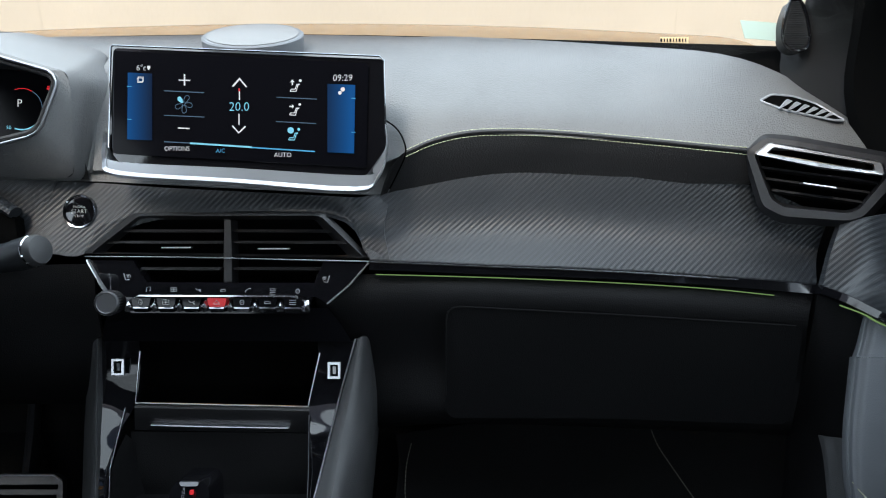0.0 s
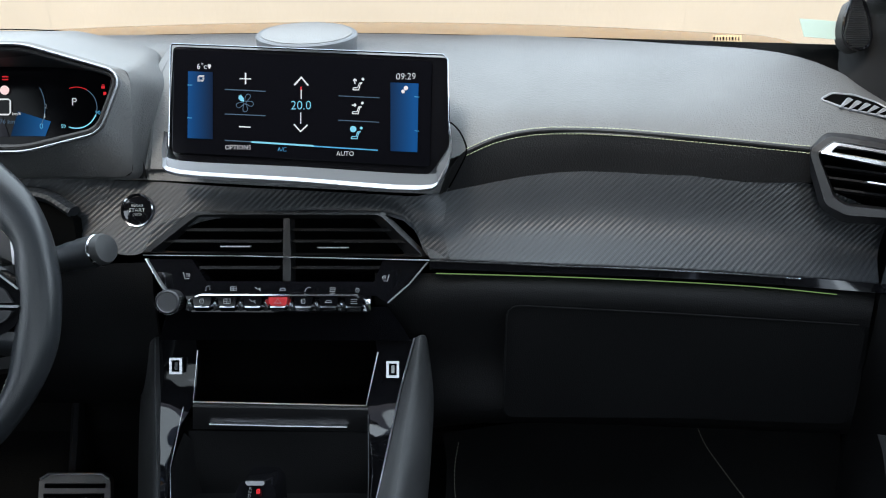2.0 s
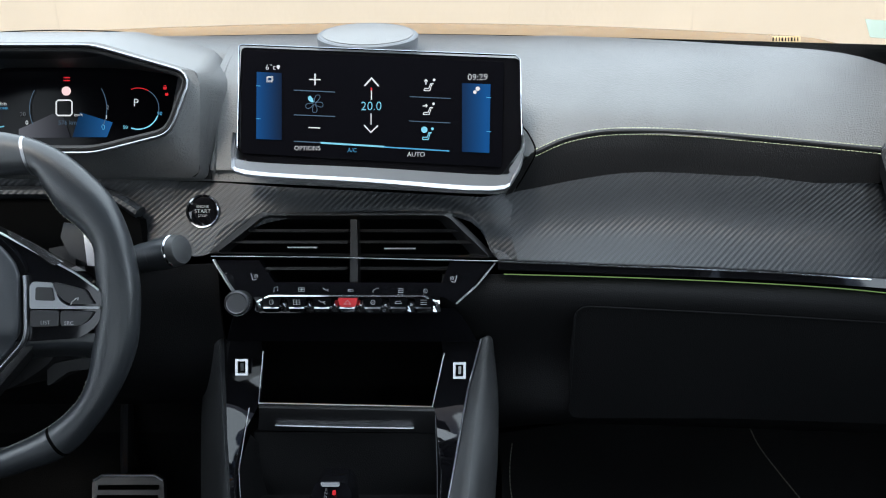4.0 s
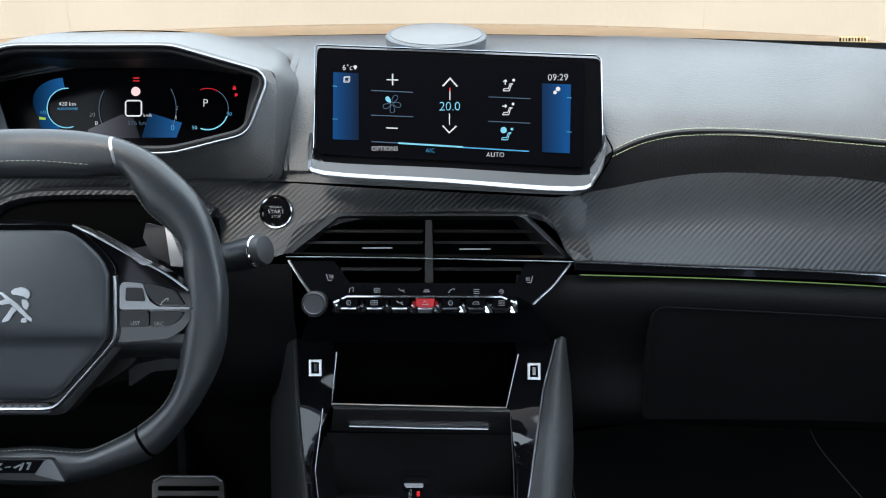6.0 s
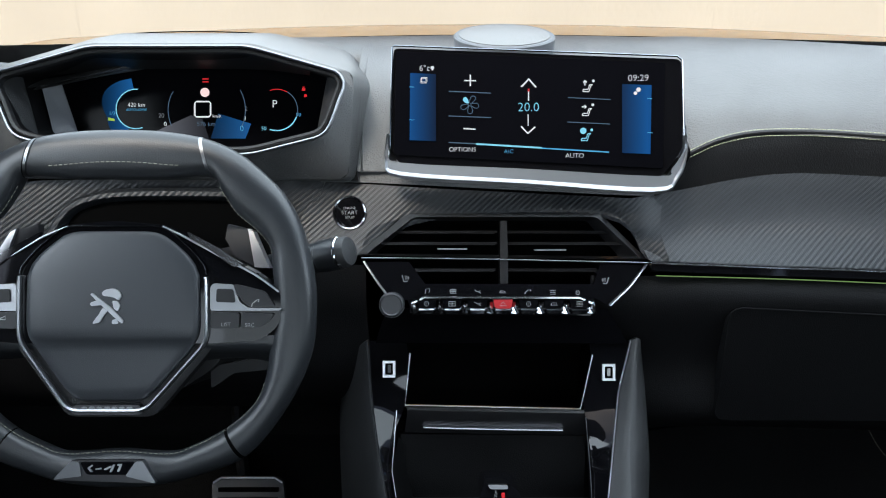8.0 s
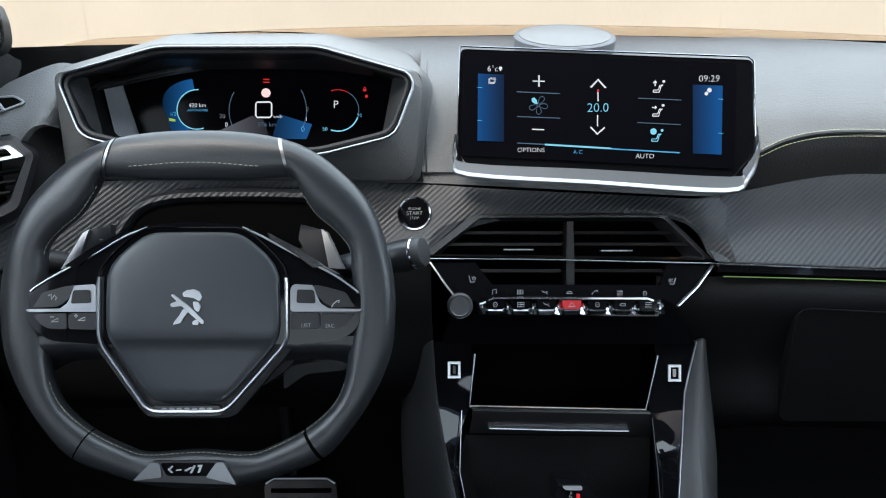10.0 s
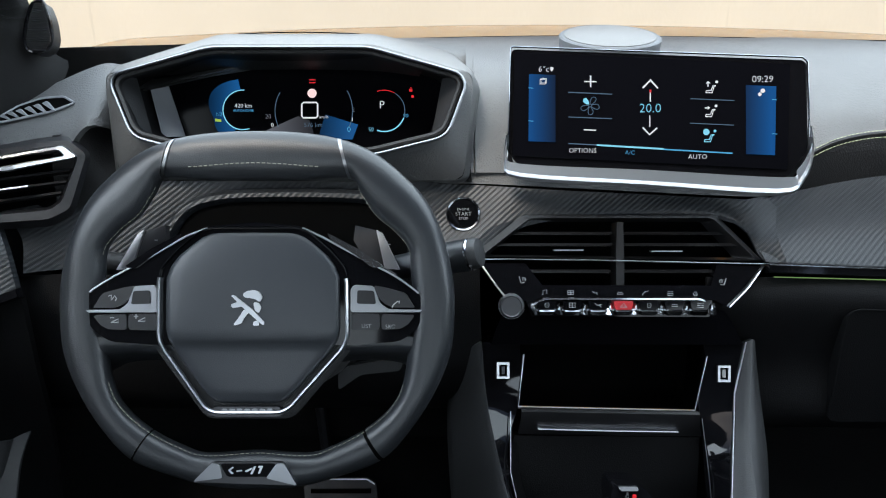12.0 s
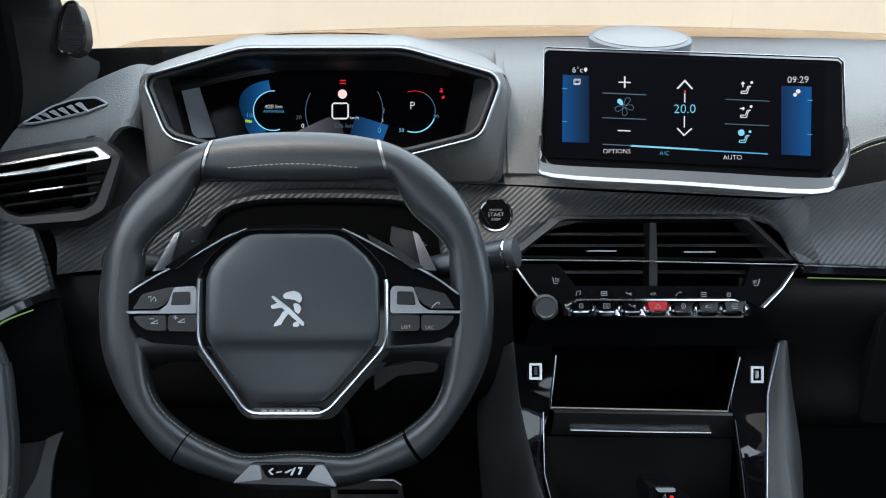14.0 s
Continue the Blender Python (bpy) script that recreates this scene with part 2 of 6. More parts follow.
def rounded(pts, r, n=4):
    """A closed outline with its corners rounded; n + 1 points to a corner."""
    p = [Vector(q) for q in pts]
    out, k = [], len(p)
    for i in range(k):
        a, b, c = p[i - 1], p[i], p[(i + 1) % k]
        u, v = a - b, c - b
        s = min(r, u.length * 0.45, v.length * 0.45)
        s0, s1 = b + u.normalized() * s, b + v.normalized() * s
        for j in range(n + 1):
            t = j / n
            out.append((1 - t) ** 2 * s0 + 2 * t * (1 - t) * b + t * t * s1)
    return out


def grid(rows, close_rows=False, close_cols=False, cap=False):
    bm = bmesh.new()
    vs = [[bm.verts.new(p) for p in r] for r in rows]
    nr, nc = len(vs), len(vs[0])
    for i in range(nr if close_rows else nr - 1):
        for j in range(nc if close_cols else nc - 1):
            a, b = vs[i], vs[(i + 1) % nr]
            bm.faces.new((a[j], a[(j + 1) % nc], b[(j + 1) % nc], b[j]))
    if cap:
        bm.faces.new(vs[0])
        bm.faces.new(vs[-1])
    return bm


def sheet(rows, nu=6, nv=6, thick=0.004):
    """A smooth curved sheet through a net of control points, with real thickness behind it."""
    a = [catmull(r, nu) for r in rows]
    cols = [catmull(c, nv) for c in zip(*a)]
    bm = grid([list(r) for r in zip(*cols)])
    thicken(bm, thick)
    return bm


def thicken(bm, thick):
    top = list(bm.verts)
    edge = [e for e in bm.edges if e.is_boundary]
    faces = list(bm.faces)
    low = {v: bm.verts.new(v.co + Vector((0, thick, 0))) for v in top}
    for f in faces:
        bm.faces.new([low[v] for v in reversed(f.verts)])
    for e in edge:
        a, b = e.verts
        bm.faces.new((a, b, low[b], low[a]))


def bevelled(bm, w, seg=2, angle=30):
    if w > 0:
        ed = [e for e in bm.edges if len(e.link_faces) == 2 and e.calc_face_angle(0) > radians(angle)]
        bmesh.ops.bevel(bm, geom=ed, offset=w, segments=seg, affect="EDGES", clamp_overlap=True)
    return bm


def prism(pts, depth, bevel=0.0008, seg=2, taper=0.0):
    """A plate whose front outline is given, depth thick behind it; taper draws the back inward (or out, if negative)."""
    mid = sum((Vector(p) for p in pts), Vector()) / len(pts)
    back = [Vector(p) + (mid - Vector(p)) * taper + Vector((0, depth, 0)) for p in pts]
    return bevelled(grid([[Vector(p) for p in pts], back], close_cols=True, cap=True), bevel, seg)


def box(lo, hi, bevel=0.0006, seg=2):
    x0, y0, z0 = lo
    x1, y1, z1 = hi
    return prism([(x0, y0, z0), (x1, y0, z0), (x1, y0, z1), (x0, y0, z1)], y1 - y0, bevel, seg)


def tube(path, rw, rd=None, seg=10, closed=False, n=1, flat=None):
    """A bar of round or oval section along a line: rw across it, rd towards the driver. n > 1 smooths the line first."""
    rd = rd or rw
    p = catmull(path, n, closed) if n > 1 else [Vector(q) for q in path]
    k, rows = len(p), []
    for i in range(k):
        a = p[i - 1] if closed or i else p[0]
        b = p[(i + 1) % k] if closed or i + 1 < k else p[-1]
        t = (b - a).normalized()
        side = t.cross(Vector((0, 1, 0)) if abs(t.y) < 0.9 else Vector((0, 0, 1))).normalized()
        up = side.cross(t).normalized()
        rows.append([p[i] + side * rw * math.cos(2 * math.pi * j / seg) + up * rd * math.sin(2 * math.pi * j / seg) for j in range(seg)])
    return grid(rows, close_rows=closed, close_cols=True, cap=not closed)


def strip(path, w, h, closed=False, n=1):
    """A flat bar of oblong section, w wide across the line and h deep."""
    p = catmull(path, n, closed) if n > 1 else [Vector(q) for q in path]
    k, rows = len(p), []
    for i in range(k):
        a = p[i - 1] if closed or i else p[0]
        b = p[(i + 1) % k] if closed or i + 1 < k else p[-1]
        t = (b - a).normalized()
        side = t.cross(Vector((0, 1, 0))).normalized() * w / 2
        d = Vector((0, h, 0))
        e = side * 0.25
        rows.append([p[i] - side, p[i] - side + e - d * 0.35, p[i] + side - e - d * 0.35, p[i] + side, p[i] + side + d, p[i] - side + d])
    return grid(rows, close_rows=closed, close_cols=True, cap=not closed)


def turned(profile, centre, axis=(0, -1, 0), seg=32):
    """A turned body: profile of (radius, height along the axis)."""
    ax = Vector(axis).normalized()
    u = ax.orthogonal().normalized()
    v = ax.cross(u)
    c = Vector(centre)
    rows = [[c + ax * h + (u * math.cos(2 * math.pi * j / seg) + v * math.sin(2 * math.pi * j / seg)) * max(r, 1e-5) for j in range(seg)] for r, h in profile]
    return grid(rows, close_cols=True, cap=True)


def join(*bms):
    out = bmesh.new()
    for b in bms:
        me = bpy.data.meshes.new("tmp")
        b.to_mesh(me)
        b.free()
        out.from_mesh(me)
        bpy.data.meshes.remove(me)
    return out


def writing(name, text, size, m, material, parent, align="CENTER"):
    """Lettering with the built-in font, as a flat mesh raised 0.1 mm; m: its pose in the raked axes."""
    cu = bpy.data.curves.new("text", "FONT")
    cu.body, cu.size, cu.align_x, cu.align_y, cu.extrude, cu.resolution_u, cu.offset = text, size, align, "CENTER", 0.0001, 3, -0.012 * size
    tmp = bpy.data.objects.new("text", cu)
    me = bpy.data.meshes.new_from_object(tmp)
    bpy.data.objects.remove(tmp)
    bpy.data.curves.remove(cu)
    me.transform(Matrix.Translation(-BASES[parent.name]) @ m)
    me.materials.clear()
    me.materials.append(material)
    ob = new(name, me)
    ob.parent = parent
    BASES[ob.name] = BASES[parent.name]
    return ob


def stitches(path, pitch, length, w, name, material, parent, n=8):
    """A row of single thread stitches along a line, joined."""
    p = catmull(path, n)
    bm, run, carry = bmesh.new(), 0.0, 0.0
    for a, b in zip(p, p[1:]):
        d = (b - a)
        L = d.length
        if L < 1e-7:
            continue
        t = d / L
        s = t.cross(Vector((0, 1, 0))).normalized() * w / 2
        k = carry
        while k < L:
            o = a + t * k
            e = o + t * length
            up = Vector((0, -w * 0.6, 0))
            q = [bm.verts.new(v) for v in (o - s, e - s, e + s, o + s)]
            c0, c1 = bm.verts.new(o + t * length * 0.2 + up), bm.verts.new(e - t * length * 0.2 + up)
            for f in ((q[0], q[1], c1, c0), (q[2], q[3], c0, c1), (q[1], q[2], c1), (q[3], q[0], c0), (q[3], q[2], q[1], q[0])):
                bm.faces.new(f)
            k += pitch
        carry = k - L
    return tagged(part(name, bm, material, parent, smooth=False), kind="stuff")


def level(name, bm, material, base, label, category, group="", kind="", smooth=True, angle=35):
    """A one-mesh thing given in the world's level axes."""
    bmesh.ops.translate(bm, verts=bm.verts, vec=-Vector(base))
    ob = new(name, finish(bm, material, smooth, angle))
    ob.location = base
    BASES[ob.name] = Vector(base)
    return tagged(ob, label, category, group, kind)


# ---------------------------------------------------------------- outside
level("ground", grid([[(-60, -60, 0), (60, -60, 0)], [(-60, 60, 0), (60, 60, 0)]]), PAVING, (0, 0, 0), "pale sunlit paved ground", "ground", kind="structure")
wall = level("wall_north", box((-14, 7.0, 0), (14, 7.3, 3.2), 0.02), STUCCO, (0, 7.0, 0), "cream rendered wall in bright daylight", "wall", kind="structure", smooth=False)
for k, x in enumerate((-9.1, -6.4, -4.9, -3.3, -1.6, -0.55, 0.4, 1.9, 3.4, 5.2, 7.7)):
    joint = box((x, 6.999, 0.0), (x + (0.012 if k % 3 else 0.02), 7.002, 3.2), 0)
    part("joint", joint, STUCCO_DIM, wall, "faint upright joint", smooth=False)
hood_rows = []
for yy, zz, half in ((1.16, 1.031, 0.68), (1.4, 1.023, 0.72), (1.6, 1.008, 0.74), (1.8, 0.985, 0.75), (1.95, 0.962, 0.74), (2.15, 0.90, 0.70)):
    hood_rows.append([(XM + half * k, yy - 0.09 * k * k, zz - 0.012 * k * k) for k in (-1, -0.6, -0.2, 0.2, 0.6, 1)])
bonnet_rows = [catmull(r, 4) for r in hood_rows]
bonnet_rows = [list(r) for r in zip(*[catmull(c, 4) for c in zip(*bonnet_rows)])]
bm = grid(bonnet_rows)
bmesh.ops.solidify(bm, geom=bm.faces[:], thickness=0.02)
level("bonnet", bm, PAINT, (XM, 1.12, 1.0), "glossy orange-yellow car bonnet outside the windscreen", "bonnet", kind="structure")

# ---------------------------------------------------------------- cabin shell
floor_profile = [(-1.9, 0.34), (0.3, 0.34), (0.75, 0.36), (1.02, 0.50), (1.1, 0.62), (1.1, 0.9)]
bm = grid([[(XM - 0.74, y, z), (XM + 0.74, y, z)] for y, z in floor_profile])
bmesh.ops.solidify(bm, geom=bm.faces[:], thickness=0.02)
level("floor", bm, CARPET, (XM, 0, 0.34), "black carpeted car floor and footwell", "floor", kind="structure", smooth=False)
# Unseen roof added over the cabin, dark so gloss parts reflect black.
roof_rows = [[(XM + 0.72 * k, y, z - 0.05 * k * k) for k in (-1, -0.5, 0, 0.5, 1)] for y, z in ((0.44, 1.43), (0.1, 1.49), (-0.6, 1.52), (-1.3, 1.48), (-1.95, 1.44))]
bm = grid(roof_rows)
bmesh.ops.solidify(bm, geom=bm.faces[:], thickness=0.03)
level("ceiling", bm, LINER, (XM, 0, 1.5), "unseen car roof, made dark for black reflections", "ceiling", kind="structure")
# Wall behind the camera, added to keep light off glossy panels.
bm = box((XM - 0.72, -1.95, 0.32), (XM + 0.72, -1.85, 1.09), 0.02)
level("wall_south", bm, SKIN_LOW, (XM, -1.9, 0.32), "unseen dark rear wall added to block light", "wall", kind="structure")

# windscreen
ws = []
for k in (-1, -0.6, -0.2, 0.2, 0.6, 1):
    ws.append([(XM + 0.70 * k, 1.10 - 0.17 * k * k, 1.035 - 0.02 * k * k), (XM + 0.62 * k, 0.44 - 0.06 * k * k, 1.44 - 0.03 * k * k)])
bm = grid([catmull(c, 4) for c in zip(*ws)])
wsob = level("window_1", bm, WIND, (XM, 1.1, 1.03), "clear raked windscreen", "windscreen", kind="structure")
wsob.visible_shadow = False

# ---------------------------------------------------------------- dashboard
dash = thing("dashboard", "dark grey soft-grained dashboard with woven-look trim panel", "dashboard", (XM, 0.9, 0.1))
half_net = [
    [(0.00, 1.08, 0.279), (0.00, 1.0, 0.243), (0.00, 0.94, 0.20), (0.00, 0.905, 0.085)],
    [(0.14, 1.07, 0.275), (0.14, 0.985, 0.236), (0.14, 0.925, 0.18), (0.14, 0.897, 0.085)],
    [(0.20, 1.06, 0.271), (0.20, 0.97, 0.230), (0.20, 0.893, 0.158), (0.20, 0.864, 0.0995)],
    [(0.267, 1.04, 0.266), (0.267, 0.955, 0.223), (0.267, 0.886, 0.1555), (0.267, 0.869, 0.1205)],
    [(0.437, 0.98, 0.241), (0.437, 0.925, 0.2034), (0.437, 0.872, 0.1455), (0.437, 0.855, 0.111)],
    [(0.567, 0.92, 0.2115), (0.567, 0.897, 0.1845), (0.567, 0.859, 0.1345), (0.567, 0.842, 0.1015)],
    [(0.667, 0.895, 0.152), (0.667, 0.882, 0.1415), (0.667, 0.865, 0.124), (0.667, 0.847, 0.1)],
    [(0.74, 0.89, 0.10), (0.74, 0.88, 0.097), (0.74, 0.865, 0.09), (0.74, 0.85, 0.08)],
]
# behind the instruments the pad dives down at the back of the hood
driver_net = half_net[:2] + [[(o, y, z) for _, y, z in half_net[1]] for o in (0.142, 0.144)] + [[(o, y1, z1), (o, y1 - 0.075, z1 - 0.034), (o, 0.98, 0.20), (o, 0.98, 0.12)] for o, y1, z1 in ((0.15, 1.066, 0.2735), (0.155, 1.066, 0.2735), (0.34, 1.015, 0.255), (0.505, 0.985, 0.212))] + [[(0.534, 0.935, 0.2095), (0.534, 0.908, 0.183), (0.534, 0.88, 0.155), (0.534, 0.854, 0.130)]] + [[(o, y, z - 0.009 * (k < 2)) for k, (o, y, z) in enumerate(r)] for r in half_net[5:]]
net = [[(XM - o, y, z) for o, y, z in r] for r in reversed(driver_net[1:])] + [[(XM + o, y, z) for o, y, z in r] for r in half_net]
part("top_pad", sheet(net, 6, 6, 0.012), SKIN, dash, "dark grey grained soft dashboard top")

# passenger side: face below the seam, then the recess edge
seam = [(-0.0493, 0.862, 0.0887), (-0.0388, 0.862, 0.0992), (-0.0083, 0.866, 0.1127), (0.0272, 0.868, 0.1206), (0.0686, 0.868, 0.1224), (0.1271, 0.864, 0.1195), (0.2185, 0.853, 0.1098), (0.306, 0.838, 0.0988)]
recess = [(-0.0674, 0.884, 0.0608), (-0.0567, 0.886, 0.0646), (-0.0085, 0.888, 0.0744), (0.0339, 0.889, 0.0793), (0.0702, 0.889, 0.0818), (0.1304, 0.886, 0.0797), (0.2236, 0.873, 0.0737), (0.3184, 0.856, 0.0718)]
face_mid = [((a[0] + b[0]) / 2, (a[1] + b[1]) / 2 - 0.004, (a[2] + b[2]) / 2 + 0.004) for a, b in zip(seam, recess)]
part("knee_face", sheet([[(p[0], p[1] - 0.001, p[2] + 0.002) for p in seam], face_mid, [(p[0], p[1] + 0.004, p[2] - 0.004) for p in recess]], 4, 4), UPRIGHT, dash, "grained upright face below the stitched seam, darkened for shade")
part("seam_roll", tube([(p[0], p[1] - 0.001, p[2] + 0.0005) for p in seam[1:]], 0.0022, 0.003, 8, n=5), MATT, dash, "dark sewn seam")
stitches([(p[0], p[1] - 0.004, p[2] + 0.0032) for p in seam[1:]], 0.0042, 0.0031, 0.00075, "stitching", THREAD, dash)
stitches([(p[0], p[1] - 0.0035, p[2] - 0.0038) for p in seam[1:]], 0.0042, 0.0031, 0.00075, "stitching", THREAD, dash)

# woven-look trim: passenger panel, middle, driver's side
low_edge = [(-0.0768, 0.874, -0.0107), (-0.0143, 0.872, -0.0131), (0.0568, 0.869, -0.016), (0.1274, 0.866, -0.0183), (0.2208, 0.862, -0.0229), (0.3012, 0.857, -0.0286), (0.3827, 0.85, -0.0353)]
top_edge = [(-0.0994, 0.89, 0.054), (-0.0388, 0.89, 0.0643), (0.0279, 0.89, 0.077), (0.0884, 0.889, 0.0818), (0.1832, 0.879, 0.0766), (0.2988, 0.867, 0.0722), (0.4059, 0.872, 0.0340)]
mid_edge = [((a[0] + b[0]) / 2, (a[1] + b[1]) / 2 + min(0.004 + 0.0045 * k, 0.013), (a[2] * 0.45 + b[2] * 0.55)) for k, (a, b) in enumerate(zip(top_edge, low_edge))]
part("woven_panel", sheet([top_edge, mid_edge, low_edge], 5, 6), CARBON, dash, "dark slanting woven-look trim panel")
part("woven_panel", sheet([
    [(-0.4227, 0.902, 0.0731), (-0.3781, 0.904, 0.072), (-0.2935, 0.888, 0.0654), (-0.2081, 0.886, 0.0611), (-0.1354, 0.886, 0.0574), (-0.0870, 0.886, 0.0550), (-0.0572, 0.893, 0.0578)],
    [(-0.4449, 0.902, 0.0375), (-0.4018, 0.902, 0.0375), (-0.3397, 0.892, 0.0346), (-0.2330, 0.893, 0.0418), (-0.1178, 0.892, 0.0392), (-0.0865, 0.882, 0.0186), (-0.0625, 0.882, 0.0216)],
    [(-0.4607, 0.897, -0.0043), (-0.4217, 0.892, -0.0049), (-0.3839, 0.886, -0.0054), (-0.3446, 0.889, 0.0321), (-0.1259, 0.884, 0.0355), (-0.0789, 0.878, -0.0084), (-0.0558, 0.872, -0.0107)]], 5, 6), CARBON, dash, "dark woven-look trim round the start button")
part("woven_panel", sheet([
    [(-0.8697, 0.862, 0.0421), (-0.7973, 0.885, 0.0594), (-0.7401, 0.893, 0.0738), (-0.6681, 0.895, 0.0764), (-0.5837, 0.897, 0.0765), (-0.4989, 0.899, 0.0755), (-0.4198, 0.901, 0.0744)],
    [(-0.8483, 0.86, 0.0141), (-0.802, 0.882, 0.0204), (-0.7397, 0.892, 0.0327), (-0.6693, 0.9, 0.0439), (-0.5849, 0.905, 0.0466), (-0.4991, 0.903, 0.0404), (-0.4344, 0.903, 0.0361)],
    [(-0.8457, 0.858, -0.0219), (-0.8072, 0.88, -0.0177), (-0.7397, 0.892, -0.0156), (-0.6706, 0.905, -0.0036), (-0.5857, 0.91, -0.0036), (-0.4992, 0.905, -0.0036), (-0.443, 0.9, -0.0036)]], 5, 6), CARBON_L, dash, "dark woven-look trim behind the steering wheel")
part("cowl_arch", tube([(-0.7075, 0.885, 0.0145), (-0.6866, 0.885, 0.0432), (-0.6596, 0.885, 0.0552), (-0.6178, 0.885, 0.0594), (-0.534, 0.885, 0.0594), (-0.4861, 0.885, 0.0552), (-0.4562, 0.885, 0.0384)], 0.007, 0.012, 10, n=5), CARBON_L, dash, "woven-look arch over the steering column")
# Plate in front of the trim, painted black for the recess's shade.
part("recess_shade_plate", prism([(-0.6982, 0.884, 0.0145), (-0.6803, 0.884, 0.0432), (-0.6534, 0.884, 0.0527), (-0.4861, 0.884, 0.0527), (-0.4562, 0.884, 0.0324), (-0.4502, 0.884, -0.0154), (-0.7012, 0.884, -0.0154)], 0.05, 0.003), DEEP, dash, "black plate standing in for the shaded recess over the column")
part("centre_face", sheet([
    [(-0.4473, 0.907, 0.1149), (-0.4107, 0.908, 0.115), (-0.3678, 0.909, 0.1152), (-0.2137, 0.912, 0.1156), (-0.0571, 0.892, 0.1252), (-0.0406, 0.876, 0.111)],
    [(-0.4356, 0.902, 0.0928), (-0.4097, 0.903, 0.0929), (-0.3674, 0.905, 0.0931), (-0.2121, 0.905, 0.09), (-0.0569, 0.888, 0.0944), (-0.0418, 0.876, 0.0901)],
    [(-0.4241, 0.897, 0.0739), (-0.4071, 0.9, 0.0736), (-0.365, 0.902, 0.0731), (-0.2109, 0.9, 0.065), (-0.0754, 0.893, 0.0584), (-0.0566, 0.884, 0.0638)]], 4, 4), SKIN, dash, "grained face round the touch screen")
part("cluster_face", sheet([
    [(-0.7625, 0.885, 0.109), (-0.6776, 0.885, 0.1013), (-0.5822, 0.887, 0.1009), (-0.4862, 0.888, 0.1016), (-0.387, 0.89, 0.1096)],
    [(-0.7612, 0.888, 0.077), (-0.6789, 0.89, 0.0771), (-0.5829, 0.892, 0.0773), (-0.4865, 0.893, 0.0762), (-0.3836, 0.896, 0.0752)]], 4, 3), SKIN_LOW, dash, "dark face below the instruments")

# Same skin as the pad in truth; its shade is coloured in.
part("driver_face", sheet([[(-0.8103, 0.846, 0.118), (-0.7852, 0.862, 0.1272), (-0.7708, 0.915, 0.1696)], [(-0.8172, 0.862, 0.0841), (-0.7874, 0.872, 0.0898), (-0.7637, 0.895, 0.0933)], [(-0.8174, 0.876, 0.0428), (-0.7872, 0.89, 0.0459), (-0.7424, 0.9, 0.0585)]], 5, 5), UPRIGHT, dash, "dash face between vent and instruments, shade put into its colour")
part("bracket_line", tube([(-0.0595, 0.874, 0.1351), (-0.0488, 0.874, 0.1268), (-0.0414, 0.868, 0.1141), (-0.0386, 0.858, 0.0988), (-0.0461, 0.868, 0.0822), (-0.0563, 0.88, 0.0641)], 0.0009, 0.0016, 6, n=4), DEEP, dash, "dark parting line beside the screen")
back = [r[0] for r in net]


def cowl_line(x):
    """Sight-line slope that fits the cowl's top to the camera's view, falling towards the pillars."""
    return 0.2590 - 0.0150 * (min(abs(x - XM), 0.66) / 0.62) ** 1.6


part("cowl", grid([[(p[0], p[1] + 0.002, p[2] - 0.006) for p in catmull(back, 4)], [(p[0], p[1] + 0.012, max(p[2] + 0.0025, (p[1] + 0.012) * cowl_line(p[0]))) for p in catmull(back, 4)], [(p[0], p[1] + 0.07, p[2] + 0.002) for p in catmull(back, 4)]]), DEEP, dash, "black edge at the foot of the windscreen")
part("kick_panel", sheet([[(-0.9103, 0.9, -0.1873), (-0.8872, 0.905, -0.1847), (-0.8607, 0.91, -0.187)], [(-0.9009, 0.875, -0.2104), (-0.8815, 0.88, -0.2117), (-0.8607, 0.885, -0.2153)], [(-0.8974, 0.855, -0.2315), (-0.8765, 0.857, -0.2419), (-0.8536, 0.86, -0.2463)], [(-0.8877, 0.82, -0.2856), (-0.86, 0.82, -0.2856), (-0.8357, 0.82, -0.2856)]], 4, 4), HIDE_DARK, dash, "dark grey side lining by the door")
# black lacquered strip with bright line and green light
st = [(p[0], p[1] - 0.003, p[2] - 0.006) for p in low_edge]
part("lacquer_strip", strip(st, 0.0125, 0.02, n=5), PIANO, dash, "glossy black lacquered strip")
part("bright_line", tube([(p[0], p[1] - 0.0105, p[2] - 0.0028) for p in low_edge[:-1]], 0.0009, 0.0012, 6, n=5), CHROME, dash, "thin bright metal line")
green = [(-0.0704, 0.868, -0.0266), (0.0564, 0.863, -0.03), (0.1788, 0.858, -0.0351), (0.2708, 0.853, -0.0407), (0.3385, 0.848, -0.0474)]
part("light_line", strip(green, 0.0011, 0.002, n=5), GREEN_LED, dash, "thin green ambient light line")

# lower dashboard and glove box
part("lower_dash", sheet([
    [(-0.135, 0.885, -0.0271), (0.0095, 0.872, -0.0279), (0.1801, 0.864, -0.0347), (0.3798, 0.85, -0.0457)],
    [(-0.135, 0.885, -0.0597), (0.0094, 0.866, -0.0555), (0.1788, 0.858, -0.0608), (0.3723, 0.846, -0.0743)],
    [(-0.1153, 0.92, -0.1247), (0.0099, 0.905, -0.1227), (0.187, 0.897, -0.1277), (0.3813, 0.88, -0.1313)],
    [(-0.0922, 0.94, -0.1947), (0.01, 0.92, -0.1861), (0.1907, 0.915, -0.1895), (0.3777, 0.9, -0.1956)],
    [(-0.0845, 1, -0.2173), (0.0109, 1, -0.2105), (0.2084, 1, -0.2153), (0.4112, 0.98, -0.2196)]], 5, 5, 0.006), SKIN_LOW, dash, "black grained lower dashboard")
